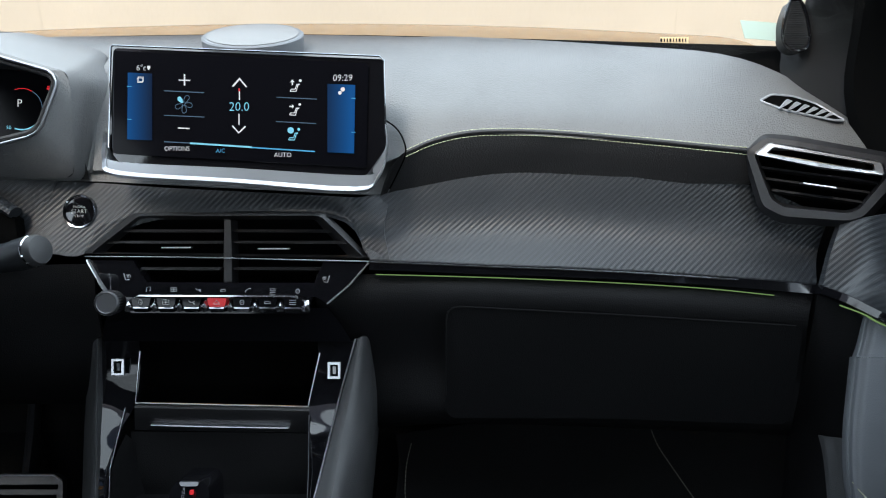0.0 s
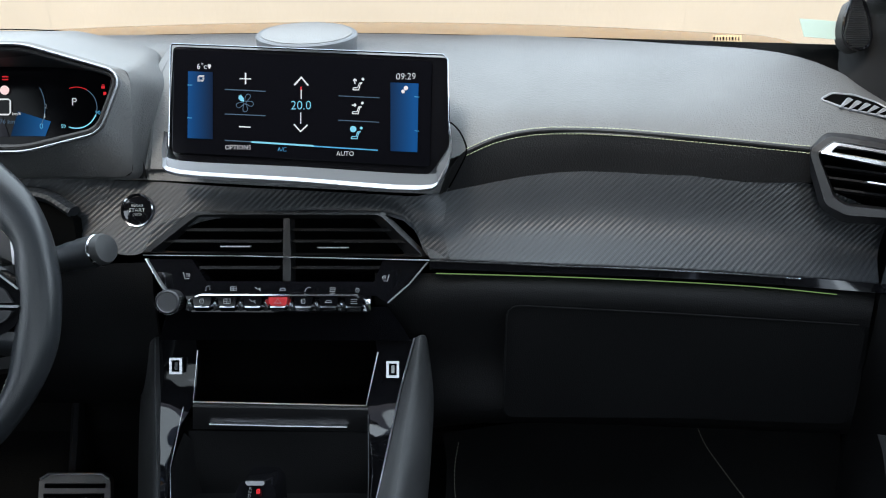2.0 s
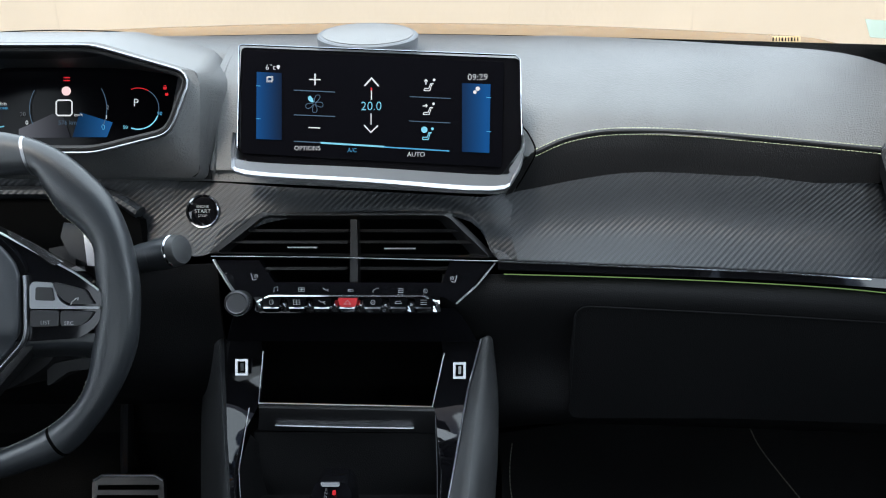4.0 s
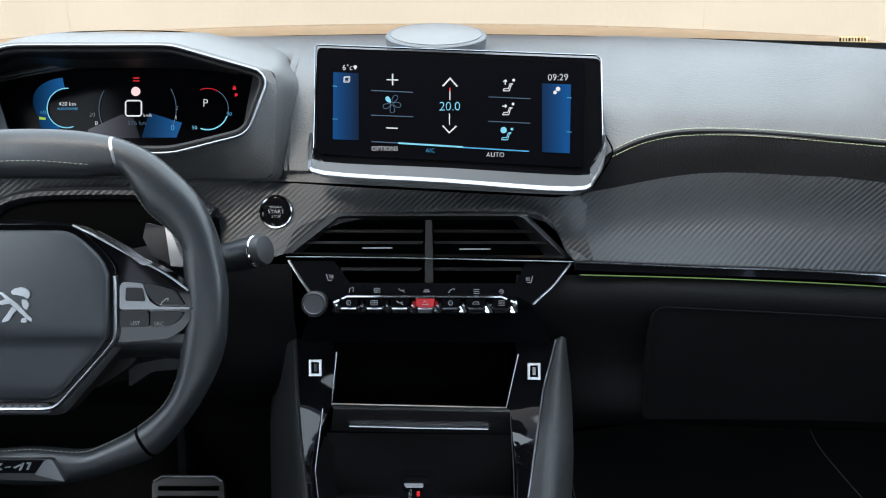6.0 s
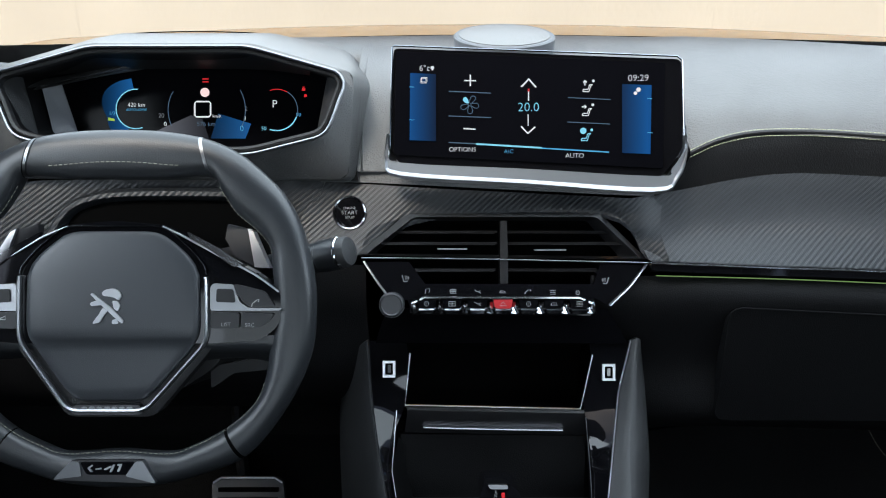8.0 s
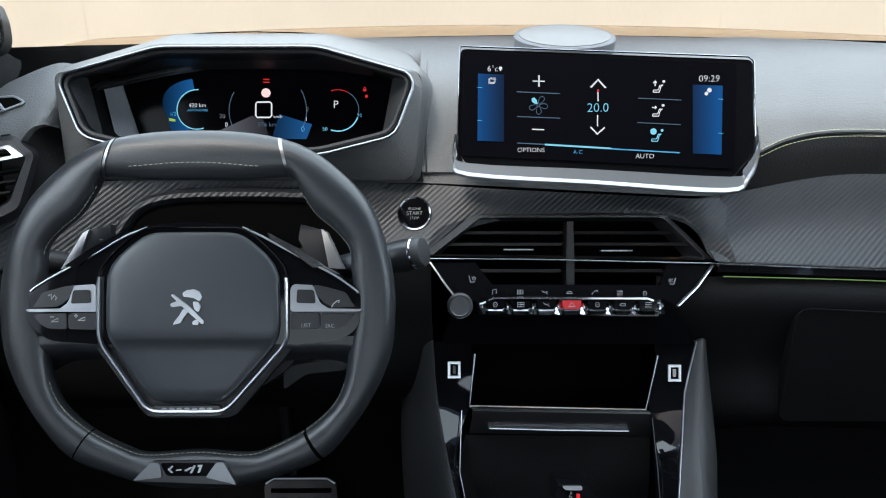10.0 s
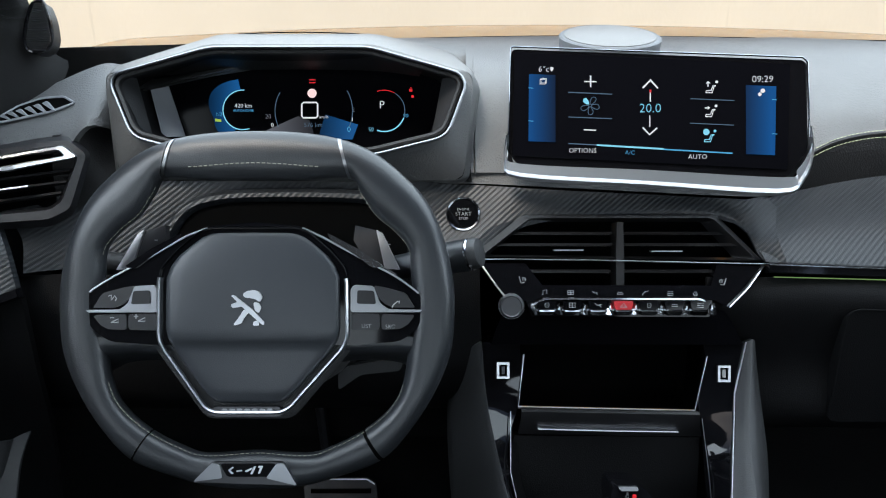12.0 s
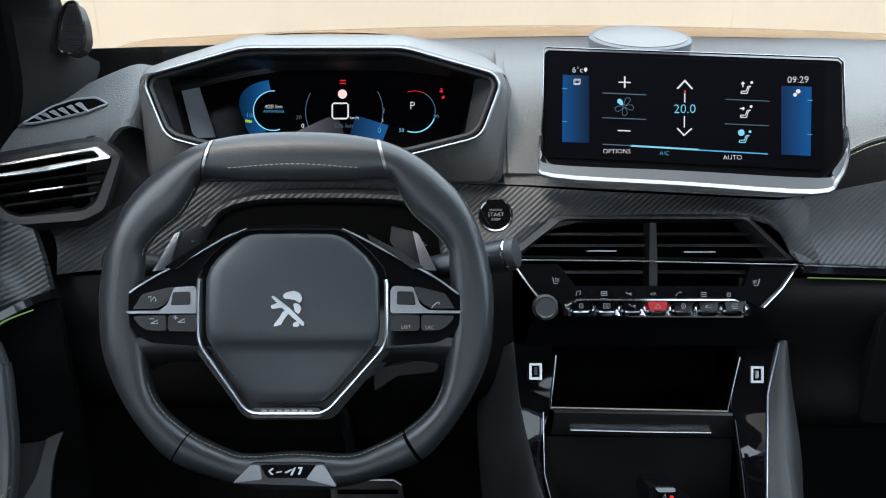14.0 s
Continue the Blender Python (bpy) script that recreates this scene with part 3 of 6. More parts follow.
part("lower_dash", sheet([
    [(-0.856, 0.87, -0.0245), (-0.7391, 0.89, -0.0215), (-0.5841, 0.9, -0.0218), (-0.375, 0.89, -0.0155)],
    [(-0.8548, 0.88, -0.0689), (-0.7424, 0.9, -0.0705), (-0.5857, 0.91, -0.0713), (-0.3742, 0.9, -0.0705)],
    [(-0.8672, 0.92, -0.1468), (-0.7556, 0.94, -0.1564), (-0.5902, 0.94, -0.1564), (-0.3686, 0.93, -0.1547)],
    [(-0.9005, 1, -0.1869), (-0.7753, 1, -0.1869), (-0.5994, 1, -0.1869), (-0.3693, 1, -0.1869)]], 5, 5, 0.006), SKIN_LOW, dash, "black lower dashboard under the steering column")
gl = thing("glove_box", "black glove box lid with a rounded upper lip", "glove box", ((0.1894, 0.88, -0.1193)))
lid = [(0.0037, 0.914, -0.1862), (0.0035, 0.866, -0.0678), (0.0129, 0.8625, -0.0599), (0.1782, 0.855, -0.0681), (0.3579, 0.842, -0.0786), (0.3648, 0.842, -0.0855), (0.3713, 0.892, -0.189), (0.1895, 0.909, -0.1858)]
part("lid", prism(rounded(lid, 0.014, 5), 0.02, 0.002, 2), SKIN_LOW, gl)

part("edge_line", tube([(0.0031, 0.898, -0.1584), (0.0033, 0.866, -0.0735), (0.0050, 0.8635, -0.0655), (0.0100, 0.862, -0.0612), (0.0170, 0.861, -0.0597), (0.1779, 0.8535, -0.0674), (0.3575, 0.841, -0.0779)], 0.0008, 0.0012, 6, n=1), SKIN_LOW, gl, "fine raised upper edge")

# ---------------------------------------------------------------- round speaker on the dashboard
sp = thing("speaker", "round grey mesh loudspeaker standing on the dashboard top", "speaker", (-0.2205, 0.975, 0.238))
ax = (0, -0.463, 0.886)
part("ring", turned([(0.056, -0.03), (0.0585, -0.004), (0.0588, 0.001), (0.0565, 0.0025), (0.052, 0.002)], (-0.2213, 0.967, 0.2475), ax, 48), GREY, sp, "grey rim")
part("grille", turned([(0.0525, -0.004), (0.0525, 0.003), (0.045, 0.0042), (0.03, 0.0052), (0.012, 0.0056), (0.0001, 0.0057)], (-0.2213, 0.967, 0.2475), ax, 48), MESH, sp, "fine grey metal mesh")

# ---------------------------------------------------------------- touch screen
touch = thing("touch_screen", "wide black touch screen showing blue climate controls", "screen", (-0.1995, 0.84, 0.1406))
SCREEN = Matrix.Translation((-0.1995, 0.8395, 0.1406)) @ Matrix.Rotation(-math.atan(0.153), 4, "Z") @ Matrix.Rotation(math.pi / 2, 4, "X")


def on_screen(pts, h=0.0):
    return [SCREEN @ Vector((a, b, h)) for a, b in pts]


outer = [(-0.1461, 0.0689), (0.1398, 0.0473), (0.1432, 0.0438), (0.1443, -0.0409), (0.1238, -0.0685), (-0.1398, -0.0509), (-0.1512, -0.0354)]
part("housing", prism(rounded(on_screen(outer, -0.003), 0.006), 0.03, 0.002, taper=0.06), PIANO, touch, "glossy black housing")
glass = part("glass", prism(rounded(on_screen([(-0.143, 0.0653), (0.1272, 0.0432), (0.1249, -0.0601), (-0.1449, -0.0414)]), 0.003), 0.006, 0.0008), GLASSY, touch, "black display glass")
part("top_trim", tube(on_screen([(-0.1493, -0.0355), (-0.1468, 0.069), (-0.1442, 0.0706), (0.1386, 0.0495), (0.1432, 0.0449), (0.1449, -0.0287)], 0.0005), 0.0009, 0.0016, 8), DARK_CHROME, touch, "thin chrome rim")
chin_t = on_screen([(-0.1512, -0.0202), (-0.1493, -0.039), (-0.1373, -0.0504), (-0.0091, -0.0587), (0.1192, -0.0679), (0.1329, -0.0608), (0.1455, -0.0398), (0.1455, -0.0186)], 0.0028)
chin_m = on_screen([(-0.1512, -0.0202), (-0.1518, -0.046), (-0.1373, -0.0597), (-0.0091, -0.0696), (0.1157, -0.079), (0.1364, -0.0681), (0.1466, -0.0432), (0.1455, -0.0186)], 0.002)
chin_l = on_screen([(-0.1512, -0.0202), (-0.1531, -0.0478), (-0.1373, -0.0638), (-0.0091, -0.0736), (0.1146, -0.0835), (0.1381, -0.0703), (0.1472, -0.0443), (0.1455, -0.0186)], 0.0068)
chin_b = on_screen([(-0.1512, -0.0202), (-0.1525, -0.0495), (-0.1367, -0.0668), (-0.0091, -0.0764), (0.1134, -0.0863), (0.1392, -0.0715), (0.1478, -0.0449), (0.1455, -0.0186)], 0.0055)
part("chin", grid([catmull(r, 4) for r in (chin_t, chin_m)]), STEEL, touch, "sloping satin silver ledge")
part("lip", grid([catmull(r, 4) for r in (chin_m, chin_l, chin_b, on_screen([(-0.1474, -0.0226), (-0.1449, -0.0485), (-0.1348, -0.0615), (-0.0091, -0.0701), (0.1123, -0.0784), (0.1341, -0.0675), (0.1421, -0.0442), (0.1421, -0.0202)], -0.012))]), SATIN, touch, "bright lower lip")


def screen_bar(name, pts, material, h=0.0009):
    return part(name, prism(on_screen(pts, h), 0.0006, 0), material, glass, smooth=False)


def screen_text(text, at, size, material):
    return writing("lettering", text, size, SCREEN @ Matrix.Translation((at[0], at[1], 0.0009)) @ Matrix.Rotation(radians(-1.2), 4, "Z"), material, glass)


FIELD_L = glow_fade("blue_field", (0.002, 0.12, 0.42), 0.6, "X", -0.090, -0.130, 1.5)
FIELD_R = glow_fade("blue_field_mirrored", (0.002, 0.12, 0.42), 0.6, "X", 0.068, 0.108, 1.5)
for quad, mat in (([(-0.1278, 0.0419), (-0.101, 0.0399), (-0.101, -0.0288), (-0.1285, -0.0271)], FIELD_L), ([(0.0856, 0.0238), (0.114, 0.0218), (0.1128, -0.0459), (0.0856, -0.0443)], FIELD_R)):
    screen_bar("blue_field", quad, mat)
for quad in ([(-0.1285, 0.0279), (-0.1235, 0.0275), (-0.1235, 0.0269), (-0.1285, 0.0273)], [(-0.1285, -0.006), (-0.1235, -0.0064), (-0.1235, -0.007), (-0.1285, -0.0066)], [(0.11, 0.0091), (0.1146, 0.0087), (0.1146, 0.0081), (0.11, 0.0085)], [(0.11, -0.0246), (0.1146, -0.0249), (0.1146, -0.0255), (0.11, -0.0251)]):
    screen_bar("tick", quad, BLUE_UI, 0.0016)
for quad in ([(-0.0879, 0.0224), (-0.0443, 0.0191), (-0.0443, 0.0183), (-0.0879, 0.0215)], [(-0.0879, -0.0029), (-0.0443, -0.0057), (-0.0443, -0.0065), (-0.0879, -0.0037)], [(0.0327, 0.0123), (0.0745, 0.0092), (0.0745, 0.0085), (0.0327, 0.0116)], [(0.0321, -0.0121), (0.074, -0.0151), (0.074, -0.0158), (0.0321, -0.0128)]):
    screen_bar("divider", quad, DIM_UI)
screen_bar("fan_bar", [(-0.0879, -0.0299), (-0.0596, -0.0319), (-0.0596, -0.0328), (-0.0879, -0.0308)], DIM_UI)
screen_bar("fan_bar", [(-0.0596, -0.0316), (0.0065, -0.0369), (0.0065, -0.0386), (-0.0596, -0.0333)], CYAN_UI)
screen_bar("fan_bar", [(0.0065, -0.0375), (0.0728, -0.0427), (0.0728, -0.0439), (0.0065, -0.0387)], BLUE_UI)
screen_bar("plus", [(-0.0719, 0.033), (-0.0596, 0.0323), (-0.0596, 0.0312), (-0.0719, 0.0319)], WHITE_UI)
screen_bar("plus", [(-0.0663, 0.0382), (-0.0648, 0.0382), (-0.0648, 0.0266), (-0.0663, 0.0266)], WHITE_UI)
screen_bar("minus", [(-0.0725, -0.016), (-0.0602, -0.0169), (-0.0602, -0.018), (-0.0725, -0.0172)], WHITE_UI)
screen_bar("arrow", [(-0.0145, 0.0245), (-0.0064, 0.0329), (0.0017, 0.0235), (0.0002, 0.023), (-0.0064, 0.0306), (-0.013, 0.0236)], WHITE_UI)
screen_bar("arrow", [(-0.0145, -0.0162), (-0.0073, -0.0238), (0.0005, -0.0171), (-0.0004, -0.0159), (-0.0073, -0.0221), (-0.0136, -0.0151)], WHITE_UI)
screen_bar("stem", [(-0.0071, 0.0203), (-0.006, 0.0203), (-0.006, 0.01), (-0.0071, 0.01)], WHITE_UI)
screen_bar("stem", [(-0.0073, 0.022), (-0.0056, 0.022), (-0.0056, 0.0191), (-0.0073, 0.0192)], RED_UI, 0.0016)
screen_bar("stem", [(-0.0075, -0.0037), (-0.0065, -0.0038), (-0.0065, -0.0152), (-0.0075, -0.0152)], WHITE_UI)
screen_text("20.0", (-0.0067, 0.0031), 0.0128, CYAN_UI)
screen_text("6°c", (-0.1128, 0.0461), 0.0085, WHITE_UI)
screen_text("09:29", (0.1013, 0.029), 0.0092, WHITE_UI)
screen_text("OPTIONS", (-0.0737, -0.038), 0.0066, WHITE_UI)
screen_text("A/C", (-0.0266, -0.0409), 0.006, BLUE_UI)
screen_text("AUTO", (0.0393, -0.0463), 0.0066, WHITE_UI)
screen_bar("pin", [(-0.1059, 0.0482), (-0.1034, 0.0481), (-0.1028, 0.0464), (-0.1047, 0.0435), (-0.1066, 0.0465)], WHITE_UI)
for k in range(2):
    part("card_icon", tube(on_screen([(-0.1166 + 0.001 * k, 0.0358 + 0.001 * k), (-0.1112 + 0.001 * k, 0.0355 + 0.001 * k), (-0.1112 + 0.001 * k, 0.0309 + 0.001 * k), (-0.1166 + 0.001 * k, 0.0311 + 0.001 * k)], 0.0017), 0.0004, 0.0003, 6, closed=True), WHITE_UI, glass)
part("gear_icon", turned([(0.0022, 0.0), (0.0022, 0.0006)], on_screen([(0.1013, 0.0177)], 0.0009)[0], (0, -1, 0), 12), WHITE_UI, glass)
part("gear_icon", turned([(0.0018, 0.0), (0.0018, 0.0006)], on_screen([(0.0984, 0.0144)], 0.0009)[0], (0, -1, 0), 12), WHITE_UI, glass)
blade_at = (-0.0663, 0.0078)
for k in range(5):
    a = radians(120 - 72 * k)
    c, s_ = math.cos(a), math.sin(a)
    pet = [(0.0012, 0), (0.003, 0.0024), (0.0068, 0.0038), (0.0092, 0.0022), (0.0088, -0.0005), (0.005, -0.0012)]
    pts = [(blade_at[0] + x * c - y * s_, blade_at[1] + x * s_ + y * c) for x, y in pet]
    if k == 0:
        screen_bar("fan_blade", pts, CYAN_UI, 0.0012)
    else:
        ring = on_screen(pts, 0.0012)
        part("fan_blade", tube(ring, 0.00035, 0.0003, 5, closed=True, n=3), DIM_UI, glass)
for k, at in enumerate([(0.0528, 0.022), (0.0522, -0.0018), (0.0511, -0.0267)]):
    mat = CYAN_UI if k == 2 else WHITE_UI

    def icon(pts, w=0.0005):
        part("seat_icon", tube(on_screen([(at[0] + a, at[1] + b) for a, b in pts], 0.0011), w, 0.0004, 6), mat, glass)
    icon([(-0.0055, -0.0045), (0.0005, -0.0048), (0.0022, 0.0012), (0.0042, 0.0022)])
    icon([(-0.0055, -0.0045), (-0.005, -0.0025), (-0.0005, -0.0025), (0.0012, 0.0022), (0.0042, 0.0022)])
    part("seat_icon", turned([(0.0014, 0), (0.0014, 0.0005)], on_screen([(at[0] + 0.0048, at[1] + 0.0058)], 0.0008)[0], (0, -1, 0), 12), mat, glass)
    if k == 2:
        part("seat_icon", turned([(0.0032, 0), (0.0032, 0.0005)], on_screen([(at[0] - 0.0035, at[1] + 0.005)], 0.0008)[0], (0, -1, 0), 16), mat, glass)
    else:
        icon([(-0.006, 0.004), (-0.002, 0.004)] if k else [(-0.0035, 0.0015), (-0.0035, 0.006)], 0.0006)
        icon([(-0.0032, 0.0055), (-0.0016, 0.004), (-0.0032, 0.0025)] if k else [(-0.0052, 0.0045), (-0.0035, 0.0065), (-0.0018, 0.0045)], 0.0006)

# ---------------------------------------------------------------- instrument cluster
clus = thing("instrument_cluster", "hooded digital instrument cluster with chrome rim, lit blue", "instrument cluster", (-0.575, 0.9, 0.16))


def ring_of(pts, r):
    return rounded(pts, r, 5)


hood_back = [(-0.772, 0.99, 0.2304), (-0.6771, 0.985, 0.2572), (-0.4938, 0.985, 0.2572), (-0.4036, 0.99, 0.2371), (-0.3692, 0.96, 0.1909), (-0.3826, 0.91, 0.0752), (-0.7655, 0.9, 0.078), (-0.8024, 0.96, 0.1909)]
hood_mid = [(-0.7643, 0.88, 0.1941), (-0.662, 0.9, 0.2314), (-0.4916, 0.9, 0.2314), (-0.3848, 0.88, 0.1941), (-0.3776, 0.88, 0.1751), (-0.3876, 0.89, 0.0735), (-0.7602, 0.885, 0.0767), (-0.7691, 0.88, 0.1751)]
hood_front = [(-0.7554, 0.846, 0.1797), (-0.6531, 0.846, 0.2106), (-0.4856, 0.846, 0.2106), (-0.3853, 0.848, 0.1813), (-0.3832, 0.853, 0.1685), (-0.3928, 0.885, 0.0755), (-0.7548, 0.88, 0.0787), (-0.7575, 0.85, 0.1691)]
bez_o = [(-0.7471, 0.842, 0.1789), (-0.6504, 0.842, 0.2062), (-0.4888, 0.842, 0.2062), (-0.3972, 0.842, 0.18), (-0.3909, 0.842, 0.1687), (-0.4103, 0.842, 0.1163), (-0.4871, 0.842, 0.097), (-0.655, 0.842, 0.097), (-0.7278, 0.842, 0.1163), (-0.7494, 0.842, 0.1687)]
bez_i = [(-0.742, 0.85, 0.1783), (-0.65, 0.85, 0.2036), (-0.4903, 0.85, 0.2036), (-0.4007, 0.85, 0.1783), (-0.3961, 0.85, 0.1703), (-0.4145, 0.85, 0.1208), (-0.4892, 0.85, 0.1025), (-0.6541, 0.85, 0.1025), (-0.727, 0.85, 0.1208), (-0.7466, 0.85, 0.1703)]
disp = [(-0.7447, 0.95, 0.1979), (-0.6882, 0.95, 0.2082), (-0.46, 0.95, 0.2082), (-0.4208, 0.95, 0.1954), (-0.4131, 0.95, 0.1889), (-0.4298, 0.95, 0.1311), (-0.4761, 0.95, 0.117), (-0.6946, 0.95, 0.117), (-0.7299, 0.95, 0.1311), (-0.7486, 0.95, 0.1889)]
hb, hm, hf = (ring_of(p, 0.012) for p in (hood_back, hood_mid, hood_front))
part("hood", grid([hb, hm, hf], close_cols=True), SKIN, clus, "grained dark grey hood")
bo, bi, di = (ring_of(p, 0.012) for p in (bez_o, bez_i, disp))


def resample(pts, n):
    p = pts + [pts[0]]
    L = [0.0]
    for a, b in zip(p, p[1:]):
        L.append(L[-1] + (b - a).length)
    out, i = [], 0
    for k in range(n):
        s = L[-1] * k / n
        while L[i + 1] < s:
            i += 1
        out.append(p[i].lerp(p[i + 1], (s - L[i]) / max(L[i + 1] - L[i], 1e-9)))
    return out


def start_top(pts):
    k = min(range(len(pts)), key=lambda i: (pts[i].x + 0.575) ** 2 + (pts[i].z - 0.3) ** 2)
    return pts[k:] + pts[:k]


part("surround", grid([start_top(resample(start_top(hf), 96)), start_top(resample(start_top(bo), 96))], close_cols=True), SKIN, clus, "dark grained rim")
part("tunnel", grid([bi, di], close_cols=True), SKIN_LOW, clus, "dark shroud sloping in to the display")
part("rim", tube(resample(bo, 120), 0.0017, 0.003, 8, closed=True), STEEL, clus, "satin chrome rim")
part("rim_inner", tube(resample(bi, 120), 0.0035, 0.006, 8, closed=True), MATT, clus)
display = part("display", prism(di, 0.01, 0), GLASSY, clus, "black display glass")


def lane(u, v, d):
    """A place fitted to the camera's last view: pixel column u, row v, d metres deep."""
    return Vector((-0.4478 + (u - 784) * d / 1468, d, -(v - 441) * d / 1468))


# Plate coloured pale for the light on the tunnel's left wall.
part("inner_lit_plate", prism([lane(319, 144, 0.934), lane(352, 148, 0.9475), lane(382, 238, 0.9475), lane(343, 239, 0.934)], 0.003, 0.0006), PALE, clus, "pale plate painting the light on the inner side wall")
part("side_band", prism([lane(266, 131, 0.855), lane(299, 135, 0.884), lane(327, 236, 0.884), lane(292, 230, 0.855)], 0.004, 0.0012), HIDE_DARK, clus, "dark grey inner side band")
part("side_band", prism([lane(838, 137, 0.884), lane(872, 133, 0.855), lane(851, 230, 0.855), lane(818, 243, 0.884)], 0.004, 0.0012), HIDE_DARK, clus, "dark grey inner side band")
part("cap_seam", tube([lane(u, v, 0.984) for u, v in ((432, 66), (452, 60), (505, 56.5), (585, 55), (665, 57), (712, 61), (740, 68))], 0.0007, 0.0012, 6, n=4), DEEP, clus, "fine dark seam of the hood cap")
part("visor", sheet([[lane(330, 106, 0.858), lane(440, 88, 0.858), lane(690, 88, 0.858), lane(812, 106, 0.858)], [lane(352, 130, 0.93), lane(450, 121, 0.935), lane(690, 121, 0.935), lane(795, 132, 0.93)]], 4, 3, 0.003), UPRIGHT, clus, "dark grained visor over the display")
DIAL = Matrix.Translation((-0.575, 0.953, 0.163)) @ Matrix.Rotation(math.pi / 2, 4, "X")


def on_dial(pts, h=0.0):
    return [DIAL @ Vector((a, b, h)) for a, b in pts]


def dial_bar(name, pts, material, h=0.005):
    return part(name, prism(on_dial(pts, h), 0.0006, 0), material, display, smooth=False)


def dial_text(text, at, size, material):
    return writing("lettering", text, size, DIAL @ Matrix.Translation((at[0], at[1], 0.005)), material, display)


def dial_arc(centre, r, a0, a1, w, material, h=0.005):
    pts = [(centre[0] + r * math.cos(radians(a)), centre[1] + r * math.sin(radians(a))) for a in np.linspace(a0, a1, 22)]
    part("arc", tube(on_dial(pts, h), w, 0.0004, 6), material, display)


dial_text("420 km", (-0.0662, 0.0027), 0.0066, WHITE_UI)
dial_text("AUTONOMIE", (-0.0662, -0.0028), 0.004, BLUE_UI)
dial_text("P", (0.0911, 0.0033), 0.0125, WHITE_UI)
dial_text("20", (-0.0379, -0.0096), 0.007, PRINT)
dial_text("0", (-0.0333, -0.0192), 0.007, WHITE_UI)
dial_text("2", (0.0588, -0.0018), 0.007, PRINT)
dial_text("1", (0.0576, -0.0128), 0.007, WHITE_UI)
dial_text("0", (0.0537, -0.0244), 0.009, BLUE_UI)
dial_text("576 km", (0.0131, -0.0192), 0.007, DIM_UI)
dial_text("km/h", (0.0253, -0.0102), 0.005, WHITE_UI)
dial_text("1/2", (-0.0939, -0.007), 0.006, BLUE_UI)
dial_text("90", (0.1182, -0.0089), 0.006, BLUE_UI)
dial_text("50", (0.0788, -0.0244), 0.006, CYAN_UI)
part("speed_zero", tube(on_dial([(a, b) for a, b in [(0.0021, 0.0065), (0.0163, 0.0065), (0.0182, 0.0046), (0.0182, -0.0089), (0.0163, -0.0109), (0.0021, -0.0109), (0.0002, -0.0089), (0.0002, 0.0046)]], 0.005), 0.0009, 0.0005, 6, closed=True), WHITE_UI, display)
part("warning_dot", turned([(0.0052, 0), (0.0052, 0.0006)], on_dial([(0.0118, 0.0169)], 0.005)[0], (0, -1, 0), 20), PINK_UI, display)
for pts in ([(0.0086, 0.033), (0.0157, 0.033), (0.0157, 0.0317), (0.0086, 0.0317)], [(0.0086, 0.0297), (0.0157, 0.0297), (0.0157, 0.0285), (0.0086, 0.0285)], [(0.1222, 0.0216), (0.1258, 0.0216), (0.1258, 0.0188), (0.1222, 0.0188)], [(0.1228, 0.0233), (0.1252, 0.0233), (0.1252, 0.0224), (0.1228, 0.0224)], [(0.1246, 0.0146), (0.1274, 0.0150), (0.1278, 0.0122), (0.1246, 0.0112)]):
    dial_bar("warning_light", pts, RED_UI)
dial_bar("lamp_light", [(-0.0985, -0.0115), (-0.0914, -0.0128), (-0.0914, -0.0154), (-0.0985, -0.0147)], YELLOW_UI)
dial_arc((-0.0669, -0.0018), 0.0225, 85, 290, 0.0006, CYAN_UI)
dial_arc((0.0937, -0.0031), 0.0235, 60, 110, 0.0004, RED_UI)
dial_arc((0.0937, -0.0031), 0.0235, -20, 60, 0.0004, DIM_UI)
dial_arc((0.0937, -0.0031), 0.0235, -110, -20, 0.0007, CYAN_UI)
dial_arc((0.0118, -0.0031), 0.042, 150, 205, 0.0004, DIM_UI)
dial_arc((0.0118, -0.0031), 0.046, -25, 30, 0.0004, DIM_UI)
FAN_L = glow_fade("cluster_blue", (0.02, 0.2, 0.6), 0.5, "X", -0.125, -0.07)
FAN_B = glow_fade("cluster_blue_fan", (0.03, 0.24, 0.7), 0.42, "X", 0.0, 0.066, 1.3)
FAN_W = glow_fade("cluster_white_fan", (0.34, 0.36, 0.42), 0.4, "X", 0.03, -0.05, 1.3)
sc = (-0.0669, -0.0018)
ang = [radians(a) for a in np.linspace(97, 250, 20)]
dial_bar("blue_sector", [(sc[0] + 0.0225 * math.cos(t), sc[1] + 0.0225 * math.sin(t)) for t in ang] + [(sc[0] + (0.034 + 0.012 * abs(math.sin(t - 0.3))) * math.cos(t), sc[1] + (0.034 + 0.001) * math.sin(t)) for t in reversed(ang)], FAN_L, 0.0042)
dial_bar("blue_sector", [(0.0266, -0.007), (0.064, -0.0186), (0.0576, -0.0354), (0.0182, -0.0354)], FAN_B, 0.0042)
dial_bar("white_sector", [(-0.0043, -0.0089), (-0.043, -0.0263), (-0.043, -0.036), (0.0163, -0.036), (0.0086, -0.0134)], FAN_W, 0.0042)

